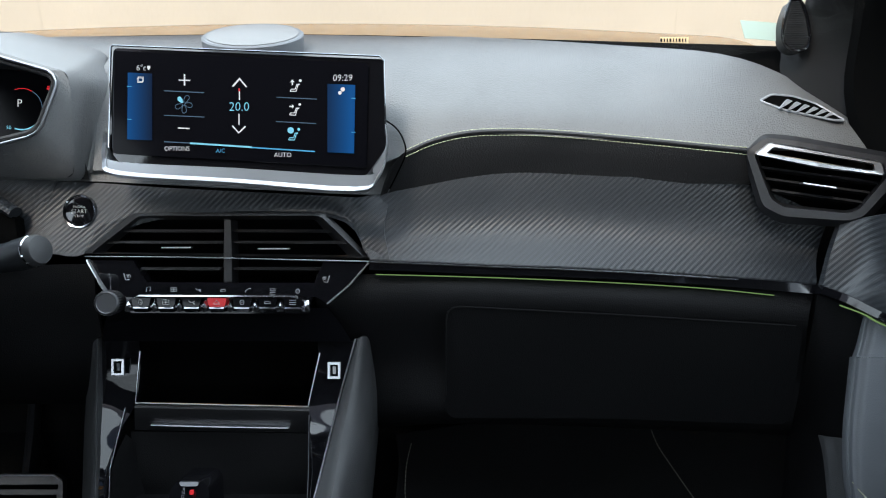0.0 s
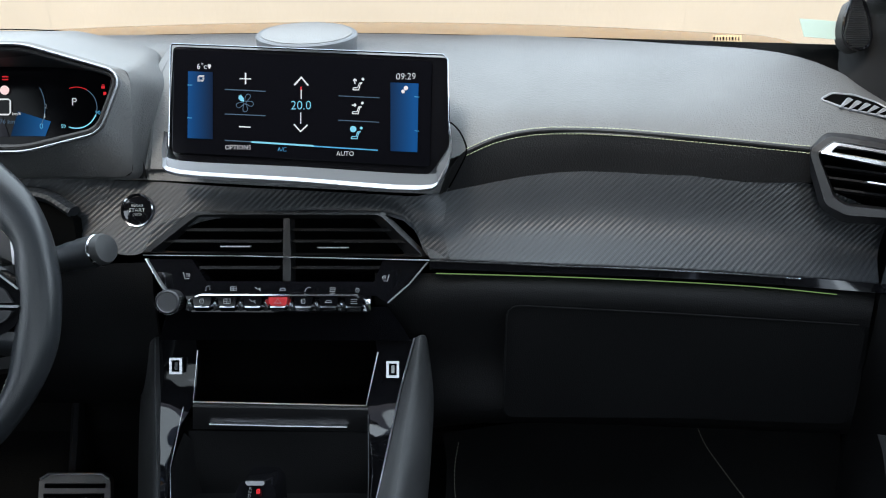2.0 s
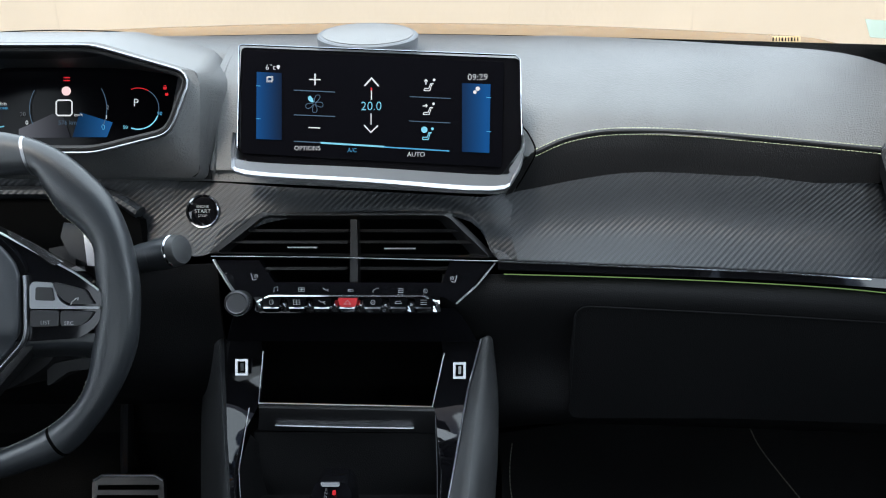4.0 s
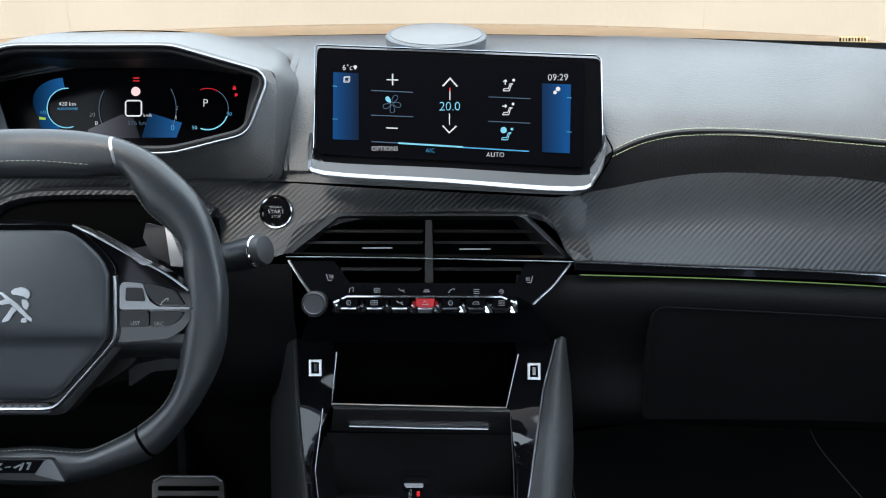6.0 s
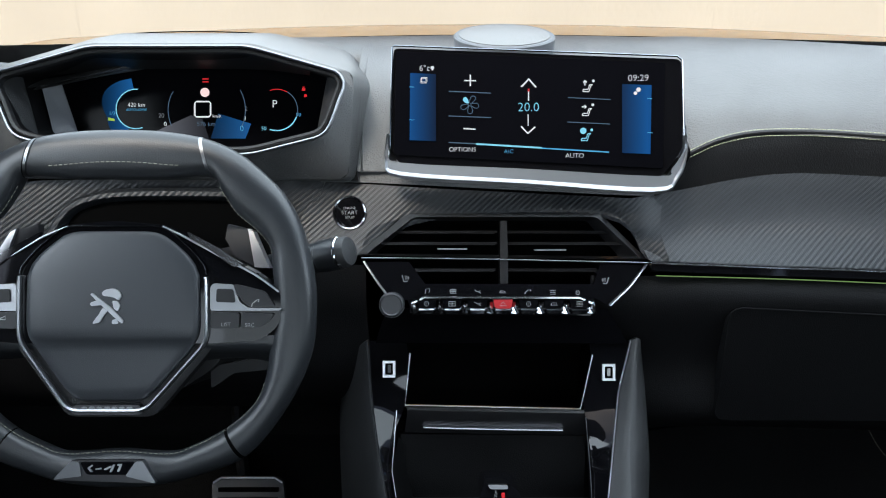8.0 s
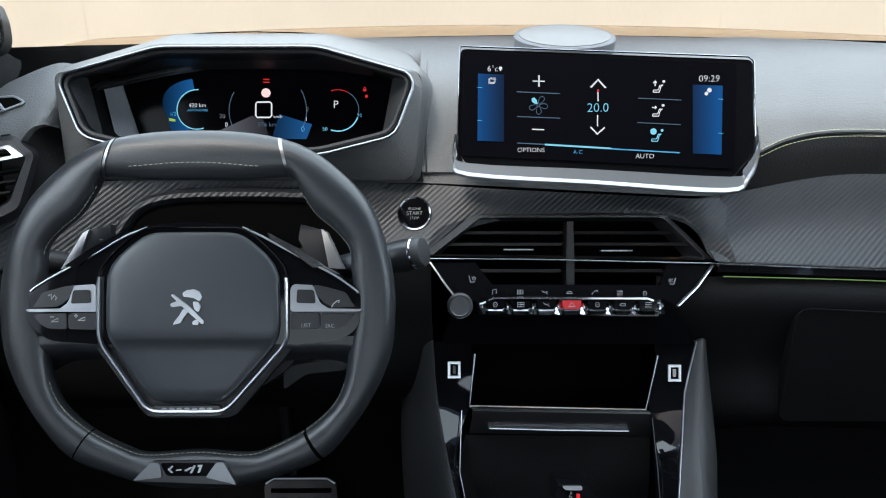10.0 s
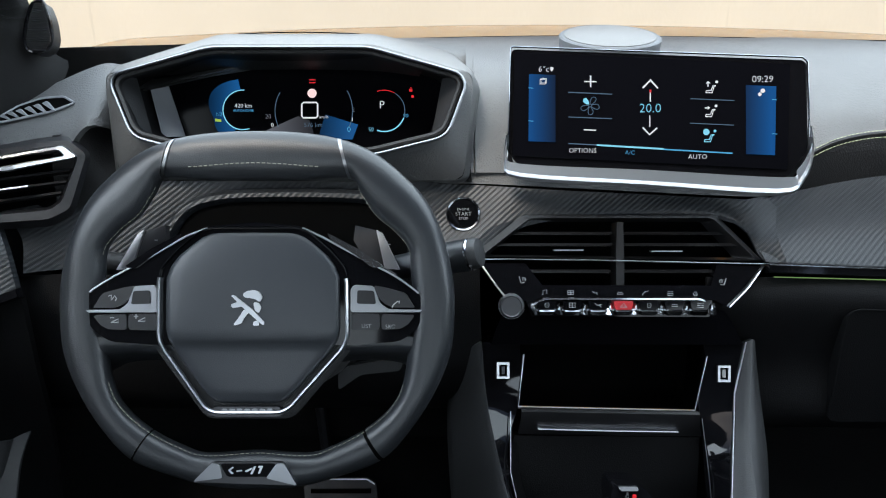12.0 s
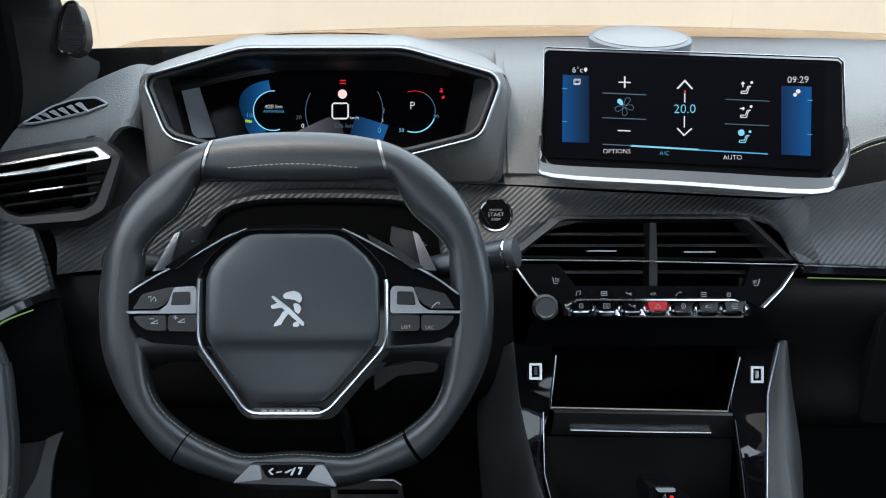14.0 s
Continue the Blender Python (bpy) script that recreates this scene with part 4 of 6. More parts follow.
# ---------------------------------------------------------------- middle air vents and switches
vent = thing("centre_air_vents", "black slatted twin air vents with chrome line", "air vent", ((-0.2303, 0.885, -0.0054)))
part("bezel", grid([rounded([(-0.3307, 0.886, 0.0386), (-0.1249, 0.886, 0.0386), (-0.0748, 0.886, -0.0109), (-0.3857, 0.886, -0.0054)], 0.006), rounded([(-0.3229, 0.881, 0.0354), (-0.1302, 0.881, 0.0354), (-0.0834, 0.881, -0.0096), (-0.3745, 0.881, -0.0048)], 0.006), rounded([(-0.3242, 0.898, 0.0318), (-0.1389, 0.898, 0.0318), (-0.1034, 0.898, -0.0067), (-0.3652, 0.898, -0.0031)], 0.004)], close_cols=True), VANE, vent, "dark moulded bezel")
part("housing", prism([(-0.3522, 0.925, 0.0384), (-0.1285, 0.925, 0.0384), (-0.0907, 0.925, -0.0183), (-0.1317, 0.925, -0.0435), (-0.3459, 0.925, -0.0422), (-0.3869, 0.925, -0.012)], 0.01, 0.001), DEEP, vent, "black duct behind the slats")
for x0, x1, y, d in ((217, 396, 411, 0.888), (411, 593, 411, 0.888), (187, 395, 431, 0.886), (412, 622, 431, 0.886), (235, 392, 478, 0.886), (412, 572, 478, 0.886)):
    k = d / 1468
    xa, xb, zz = (x0 - 784) * k, (x1 - 784) * k, -(y - 441) * k
    part("slat", prism([(xa, d, zz + 0.0016), (xa + 0.003, d - 0.002, zz), (xb - 0.003, d - 0.002, zz - 0.0004), (xb, d, zz + 0.0010), (xb, d + 0.001, zz + 0.0028), (xa, d + 0.001, zz + 0.0028)], 0.018, 0.0006), VANE, vent)
part("divider", prism([(-0.2317, 0.879, 0.0311), (-0.2251, 0.879, 0.0311), (-0.2239, 0.879, -0.0054), (-0.2239, 0.879, -0.0353), (-0.2323, 0.879, -0.0353), (-0.2323, 0.879, -0.0054)], 0.03, 0.0015), VANE, vent, "dark grey upright divider")
part("tab", prism([(-0.2984, 0.878, 0.0022), (-0.2667, 0.878, 0.0022), (-0.2672, 0.878, 0.0008), (-0.2978, 0.878, 0.0008)], 0.008, 0.0006), SATIN, vent, "small silver slider tab")
part("tab", prism([(-0.1962, 0.878, 0.001), (-0.1627, 0.878, 0.001), (-0.1632, 0.878, -0.0004), (-0.1956, 0.878, -0.0004)], 0.008, 0.0006), SATIN, vent, "small silver slider tab")
part("chrome_line", tube([(-0.3783, 0.876, -0.0078), (-0.2888, 0.876, -0.0084), (-0.2291, 0.876, -0.0095), (-0.1575, 0.876, -0.0113), (-0.0764, 0.876, -0.0131)], 0.0007, 0.0016, 8, n=4), STEEL, vent, "thin chrome line across the vents")
part("side_trim", strip([(-0.3759, 0.876, -0.0113), (-0.3595, 0.868, -0.0349), (-0.3433, 0.86, -0.0557)], 0.0020, 0.006), SATIN, vent, "slanting chrome edge")
part("side_trim", strip([(-0.0788, 0.876, -0.0149), (-0.0982, 0.868, -0.0378), (-0.1201, 0.86, -0.0568)], 0.0018, 0.006), SATIN, vent, "slanting chrome edge")
part("lower_bezel", join(
    prism([(-0.3744, 0.878, -0.012), (-0.3284, 0.878, -0.012), (-0.3101, 0.872, -0.0362), (-0.309, 0.869, -0.0491), (-0.3477, 0.868, -0.0538)], 0.02, 0.001),
    prism([(-0.1268, 0.878, -0.0138), (-0.0801, 0.878, -0.0156), (-0.1206, 0.868, -0.0574), (-0.135, 0.869, -0.0491), (-0.1354, 0.872, -0.0362)], 0.02, 0.001),
    prism([(-0.3142, 0.872, -0.035), (-0.1319, 0.872, -0.0356), (-0.1314, 0.869, -0.0503), (-0.3131, 0.869, -0.0491)], 0.02, 0.001)), PIANO, vent, "glossy black touch panel")
GLYPHS = [
    [((-2, -2), (-2, 2), (2, 3), (2, -1)), ((-3, -2), (-2, -2)), ((1, -1), (2, -1))],
    [((-3, 2), (3, 2), (3, -2), (-3, -2), (-3, 2)), ((-3, 0), (3, 0)), ((0, 2), (0, -2))],
    [((-3, 2), (-1, 0), (1, 0), (3, -2)), ((1, 0), (3, 1))],
    [((-3, -1), (-2, 1), (2, 1), (3, -1), (-3, -1))],
    [((-3, -2), (-2, 0), (1, 2), (3, 2)), ((-3, -2), (-2, -2)), ((3, 2), (3, 1))],
    [((-3, 2), (3, 2)), ((-3, 0), (3, 0)), ((-3, -2), (3, -2))],
    [((-2, 0), (-1, 2), (1, 2), (2, 0), (1, -2), (-1, -2), (-2, 0)), ((-0.5, 0), (0.5, 0))],
]


def glyph(name, number, c, size, parent, label=""):
    """A small printed line symbol, as one mesh."""
    strokes = [tube([c + Vector((u * size, 0, v * size)) for u, v in line], 0.00028, 0.0003, 5) for line in GLYPHS[number]]
    part(name, join(*strokes), PRINT, parent, label)


for n, (x, y) in enumerate(((263, 513), (308, 513), (351, 513.5), (395, 514), (439, 514), (483, 515), (527, 515.5))):
    k = 0.8695 / 1468
    glyph("touch_icon", n, Vector(((x - 784) * k, 0.8688, -(y - 441) * k)), 0.0010, vent, "small grey printed icon")
for x, y, s in ((222, 491, 1), (577, 495, -1)):
    k = 0.868 / 1468
    c = Vector(((x - 784) * k, 0.8715, -(y - 441) * k))
    part("seat_symbol", join(tube([c + Vector((-0.003 * s, 0, 0.004)), c + Vector((-0.001 * s, 0, -0.003)), c + Vector((0.003 * s, 0, -0.0025))], 0.0005, 0.0005, 5), *[tube([c + Vector(((u - 0.0006) * s, 0, 0.0030)), c + Vector(((u + 0.0004) * s, 0, 0.0012)), c + Vector(((u - 0.0002) * s, 0, -0.0008))], 0.0003, 0.0004, 5) for u in (0.0006, 0.0021, 0.0036)]), PRINT, vent, "printed heated seat symbol")

bar = thing("toggle_switch_row", "row of seven chrome-edged toggle keys, the middle one red", "switches", ((-0.2321, 0.856, -0.0566)))
part("rail", strip([(-0.3246, 0.857, -0.0543), (-0.311, 0.855, -0.0478), (-0.1538, 0.855, -0.0483), (-0.1395, 0.857, -0.0543)], 0.0022, 0.02), CHROME, bar, "bright metal rail")
part("body", prism([(-0.3296, 0.861, -0.0499), (-0.1372, 0.861, -0.0504), (-0.1402, 0.861, -0.0674), (-0.3238, 0.861, -0.0663)], 0.03, 0.001), PIANO, bar, "black switch body")
for i in range(7):
    x = 252 + 44.6 * i
    k = 0.853 / 1468
    cx, cz = (x - 784) * k, -(536.5 + 0.1 * i - 441) * k
    key = part("toggle_key", prism([(cx - 0.0098, 0.8488, cz + 0.0056), (cx + 0.0098, 0.8488, cz + 0.0056), (cx + 0.0088, 0.8484, cz - 0.0012), (cx + 0.0072, 0.8488, cz - 0.0034), (cx - 0.0072, 0.8488, cz - 0.0034), (cx - 0.0088, 0.8484, cz - 0.0012)], 0.012, 0.0007), HAZARD if i == 3 else PIANO, bar, "red hazard warning key" if i == 3 else "glossy black toggle key")
    part("key_lip", grid([[Vector(p) for p in q] for q in (
        [(cx - 0.0106, 0.8515, cz - 0.0005), (cx - 0.0078, 0.8492, cz - 0.0034), (cx + 0.0078, 0.8492, cz - 0.0034), (cx + 0.0106, 0.8515, cz - 0.0005)],
        [(cx - 0.0090, 0.8505, cz - 0.0050), (cx - 0.0072, 0.8474, cz - 0.0052), (cx + 0.0072, 0.8474, cz - 0.0052), (cx + 0.0090, 0.8505, cz - 0.0050)],
        [(cx - 0.0082, 0.8530, cz - 0.0086), (cx - 0.0066, 0.8500, cz - 0.0092), (cx + 0.0066, 0.8500, cz - 0.0092), (cx + 0.0082, 0.8530, cz - 0.0086)],
        [(cx - 0.0082, 0.8600, cz - 0.0086), (cx - 0.0066, 0.8600, cz - 0.0092), (cx + 0.0066, 0.8600, cz - 0.0092), (cx + 0.0082, 0.8600, cz - 0.0086)])]), DARK_CHROME, key, "dark faceted chrome lip", smooth=False)
    for wx in ((cx - 0.013, cx + 0.013) if i == 0 else (cx + 0.013,)):
        part("key_wedge", grid([[Vector(p) for p in q] for q in (
            [(wx - 0.0030, 0.8525, cz + 0.0030), (wx, 0.8505, cz + 0.0030), (wx + 0.0030, 0.8525, cz + 0.0030)],
            [(wx - 0.0032, 0.8500, cz - 0.0010), (wx - 0.0004, 0.8458, cz - 0.0020), (wx + 0.0032, 0.8500, cz - 0.0010)],
            [(wx - 0.0044, 0.8505, cz - 0.0080), (wx + 0.0006, 0.8475, cz - 0.0088), (wx + 0.0044, 0.8505, cz - 0.0080)],
            [(wx - 0.0044, 0.8600, cz - 0.0080), (wx + 0.0006, 0.8600, cz - 0.0088), (wx + 0.0044, 0.8600, cz - 0.0080)])]), CHROME, bar, "bright faceted chrome wedge between keys", smooth=False)
    if i == 3:
        part("key_icon", tube([(cx - 0.0034, 0.8478, cz - 0.0006), (cx, 0.8478, cz + 0.0034), (cx + 0.0034, 0.8478, cz - 0.0006)], 0.0004, 0.0004, 5, closed=True), PRINT, key)
    else:
        glyph("key_icon", (6, 1, 2, 3, 6, 3, 5)[i], Vector((cx, 0.8478, cz + 0.0012)), 0.0011, key)
knob = thing("volume_knob", "round ribbed silver volume knob", "knob", ((-0.3456, 0.86, -0.0557)))
part("collar", turned([(0.0122, -0.012), (0.0126, 0.0), (0.0128, 0.007), (0.0122, 0.0085), (0.0115, 0.009)], ((-0.3448, 0.858, -0.0555)), (0.0, -1, 0), 40), PEDAL, knob, "grey ribbed collar")
part("cap", turned([(0.0116, 0.004), (0.0116, 0.0092), (0.0105, 0.0096), (0.0096, 0.0088), (0.0001, 0.0035)], ((-0.3448, 0.858, -0.0555)), (0, -1, 0), 40), PEDAL, knob, "dished brushed silver face")
kc = Vector(((-0.3448, 0.858, -0.0555)))
for k in range(28):
    t = 2 * math.pi * k / 28
    e = Vector((math.cos(t), 0, math.sin(t)))
    part("knob_rib", tube([kc + e * 0.0127 + Vector((0, 0.002, 0)), kc + e * 0.0129 + Vector((0, -0.0075, 0))], 0.0004, 0.0004, 5), STEEL, knob)
part("foot", turned([(0.009, -0.02), (0.009, 0.0)], ((-0.3453, 0.862, -0.0552)), (0, -1, 0), 24), PIANO, knob)

start = thing("start_button", "round black engine start stop button with chrome ring", "button", ((-0.3936, 0.9, 0.0405)))
c0 = Vector(((-0.3927, 0.898, 0.0404)))
part("ring", turned([(0.0182, -0.008), (0.0186, 0.0015), (0.0178, 0.003), (0.0162, 0.0025), (0.0158, 0.0)], c0, (-0.05, -1, 0.05), 40), DARK_CHROME, start, "chrome ring")
cap = part("cap", turned([(0.016, -0.004), (0.0156, 0.0012), (0.012, 0.0018), (0.0001, 0.0018)], c0, (-0.05, -1, 0.05), 40), PIANO, start, "glossy black cap")
for text, dz, size in (("ENGINE", 0.005, 0.0038), ("START", 0.0, 0.006), ("STOP", -0.005, 0.0042)):
    writing("lettering", text, size, Matrix.Translation(c0 + Vector((0, -0.0026, dz))) @ Matrix.Rotation(math.pi / 2, 4, "X"), PRINT, cap)

# ---------------------------------------------------------------- outer vents (one each side), defroster grilles, tweeters


def side_vent(flip):
    f = mir if flip else (lambda p: p)
    v = thing("side_air_vent", "black hexagonal side air vent with silver upper frame", "air vent", f([(0.3788, 0.835, 0.0745)])[0], "outer air vents")
    o1 = f([(0.3064, 0.852, 0.1004), (0.3277, 0.85, 0.1187), (0.355, 0.846, 0.1158), (0.4523, 0.832, 0.0958), (0.4614, 0.828, 0.0694), (0.4283, 0.836, 0.0268), (0.4116, 0.838, 0.0217), (0.3451, 0.85, 0.0261), (0.325, 0.855, 0.0402)])
    o2 = f([(0.3052, 0.836, 0.098), (0.3233, 0.834, 0.1119), (0.3483, 0.83, 0.1091), (0.438, 0.816, 0.09), (0.4447, 0.812, 0.068), (0.4176, 0.824, 0.032), (0.404, 0.826, 0.0281), (0.3436, 0.838, 0.0331), (0.3246, 0.842, 0.0436)])
    i1 = f([(0.3125, 0.834, 0.0949), (0.3268, 0.833, 0.1072), (0.349, 0.829, 0.1033), (0.4314, 0.814, 0.0854), (0.4348, 0.812, 0.0702), (0.4137, 0.824, 0.0393), (0.4029, 0.826, 0.0354), (0.3436, 0.838, 0.0422), (0.3319, 0.84, 0.0504)])
    i2 = f([(0.3244, 0.855, 0.0955), (0.337, 0.853, 0.1063), (0.3578, 0.85, 0.1025), (0.4402, 0.836, 0.0854), (0.4431, 0.835, 0.0722), (0.4209, 0.844, 0.0425), (0.4109, 0.846, 0.0392), (0.3526, 0.857, 0.0461), (0.3429, 0.859, 0.0538)])
    part("bezel", grid([rounded(o1, 0.008), rounded(o2, 0.006), rounded(i1, 0.005), rounded(i2, 0.004)], close_cols=True), SLAT, v, "black moulded bezel")
    part("duct", prism(f([(0.3243, 0.872, 0.1063), (0.4546, 0.86, 0.0914), (0.4605, 0.86, 0.0767), (0.4342, 0.866, 0.033), (0.4174, 0.868, 0.0302), (0.3445, 0.878, 0.0425)]), 0.01, 0.001), DEEP, v)
    fo = [(0.3126, 0.836, 0.0957), (0.3278, 0.834, 0.1074), (0.433, 0.818, 0.0864), (0.4358, 0.816, 0.0711), (0.3747, 0.826, 0.0799)]
    fm = [(0.3115, 0.827, 0.0946), (0.3252, 0.826, 0.1052), (0.4282, 0.811, 0.0845), (0.4304, 0.809, 0.0722), (0.3716, 0.819, 0.0809)]
    fn = [(0.3218, 0.826, 0.0951), (0.3282, 0.825, 0.1017), (0.4215, 0.811, 0.0834), (0.4216, 0.81, 0.0756), (0.3711, 0.818, 0.0847)]
    fi = [(0.3288, 0.838, 0.097), (0.3341, 0.837, 0.1021), (0.4256, 0.822, 0.0834), (0.4256, 0.821, 0.0777), (0.3766, 0.83, 0.0871)]
    part("silver_frame", grid([rounded(f(q), 0.0025) for q in (fo, fm, fn, fi)], close_cols=True), SATIN, v, "satin silver frame round the upper slot")
    for a, b, y0, y1, d0, d1 in ((1348, 1556, 298, 326, .842, .826), (1356, 1540, 318, 343, .843, .829), (1366, 1528, 338, 360, .845, .832)):
        q = f([(( a - 784) * d0 / 1468, d0, -(y0 - 441) * d0 / 1468), ((b - 784) * d1 / 1468, d1, -(y1 - 441) * d1 / 1468)])
        q = [Vector(p) for p in q]
        up = Vector((0, 0.002, 0.0035))
        part("slat", prism([q[0], q[1], q[1] + up * 0.7, q[0] + up * 0.7], 0.018, 0.0006), VANE, v)
    part("tab", prism(f([(0.359, 0.826, 0.0663), (0.3892, 0.821, 0.0614), (0.3892, 0.821, 0.0600), (0.359, 0.826, 0.0648)]), 0.01, 0.0006), SATIN, v, "silver slider tab")


def defroster(flip):
    f = mir if flip else (lambda p: p)
    g = thing("defroster_grille", "small slotted window defroster grille with pale rim", "grille", f([(0.3791, 0.875, 0.1466)])[0], "defroster grilles")
    o = f([(0.3337, 0.878, 0.1561), (0.3481, 0.884, 0.1638), (0.3718, 0.886, 0.1624), (0.395, 0.884, 0.1542), (0.4196, 0.87, 0.1339), (0.4047, 0.866, 0.1339), (0.357, 0.872, 0.1455)])
    o = [(p[0], p[1] - 0.004, p[2]) for p in o]
    part("slot", prism(rounded(o, 0.004), 0.012, 0.0), DEEP, g, "black slot")
    part("rim", tube(rounded(o, 0.004), 0.0013, 0.0016, 6, closed=True), PALE, g, "pale grey rim")
    for k in range(6):
        t = k / 6.0
        ax0 = 1378 + 92 * t
        a = f([((ax0 - 784) * 0.866 / 1468, 0.866, -(193 + 19.5 * t - 441) * 0.866 / 1468)])[0]
        b = f([((ax0 + 16 - 784) * 0.876 / 1468, 0.876, -(178 + 27 * t - 441) * 0.876 / 1468)])[0]
        a, b = Vector(a), Vector(b)
        w = Vector((0.0052 if not flip else -0.0052, 0.0015, -0.0018))
        a, b = a - Vector((0, 0.0045, 0)), b - Vector((0, 0.0045, 0))
        part("fin", prism([a - w * 0.12, a + w * 0.12, b + w * 0.75, b - w * 0.35], 0.006, 0.0003), PALE, g)


def tweeter(flip):
    f = mir if flip else (lambda p: p)
    g = thing("tweeter", "black ribbed teardrop tweeter on the pillar foot", "speaker", f([(0.3741, 0.88, 0.2344)])[0], "tweeters")
    o = rounded(f([(0.3642, 0.868, 0.2619), (0.374, 0.866, 0.259), (0.3808, 0.868, 0.243), (0.3861, 0.872, 0.2204), (0.3822, 0.874, 0.2102), (0.3724, 0.876, 0.2083), (0.3624, 0.878, 0.2147), (0.3589, 0.878, 0.2255), (0.3588, 0.872, 0.2441)]), 0.006)
    part("body", prism(o, 0.02, 0.002), MATT, g, "black plastic body")
    part("rim", tube(o, 0.0018, 0.003, 6, closed=True), PIANO, g, "glossy black edge")
    for k in range(22):
        z = 4 + k * 3.9
        wl = 1400 - 15 * min(1, z / 62) + max(0, z - 70) * 0.6
        wr = 1417 + 15 * min(1, z / 68) - max(0, z - 76) * 0.8
        d = 0.8655 + 0.0085 * z / 90
        a = f([((wl + 2 - 784) * d / 1468, d, -(z - 441) * d / 1468), ((wr - 2 - 784) * d / 1468, d, -(z - 441) * d / 1468)])
        part("rib", tube(a, 0.0007, 0.0012, 6), SLAT, g)


def pillar(flip):
    f = mir if flip else (lambda p: p)
    g = thing("windscreen_pillar", "dark cloth-covered windscreen pillar with moulded foot", "pillar", f([(0.4172, 0.88, 0.1984)])[0], "windscreen pillars", "structure")
    rows = [f([(0.3535, 0.925, 0.2073), (0.3798, 0.905, 0.1701), (0.4196, 0.885, 0.1453), (0.4634, 0.86, 0.1119)]), f([(0.3746, 0.915, 0.2175), (0.3886, 0.89, 0.1946), (0.4243, 0.87, 0.1725), (0.4669, 0.84, 0.1436)]),
            f([(0.3826, 0.89, 0.231), (0.3917, 0.87, 0.2258), (0.4319, 0.85, 0.2206), (0.4781, 0.82, 0.2072)]), f([(0.3796, 0.86, 0.2584), (0.3862, 0.845, 0.2538), (0.4279, 0.82, 0.2519), (0.4822, 0.79, 0.2373)]),
            f([(0.3609, 0.74, 0.313), (0.361, 0.72, 0.3046), (0.3891, 0.7, 0.2961), (0.4388, 0.66, 0.2792)]), f([(0.3446, 0.62, 0.3636), (0.3417, 0.6, 0.3519), (0.3619, 0.58, 0.3402), (0.4105, 0.54, 0.3167)])]
    part("trim", sheet(rows, 5, 5, 0.01), PILLAR, g)
    part("door_seal", sheet([f([(0.3643, 0.7, 0.3533), (0.3869, 0.62, 0.313), (0.3801, 0.5, 0.2524)]), f([(0.4065, 0.8, 0.2403), (0.4432, 0.76, 0.2283), (0.5017, 0.66, 0.1983)]), f([(0.4179, 0.845, 0.1617), (0.4665, 0.8, 0.1313), (0.5322, 0.7, 0.1149)]), f([(0.4406, 0.85, 0.0816), (0.4665, 0.8, 0.0605), (0.5322, 0.7, 0.0529)])], 4, 4, 0.02), DEEP, g, "black door seal and window corner")


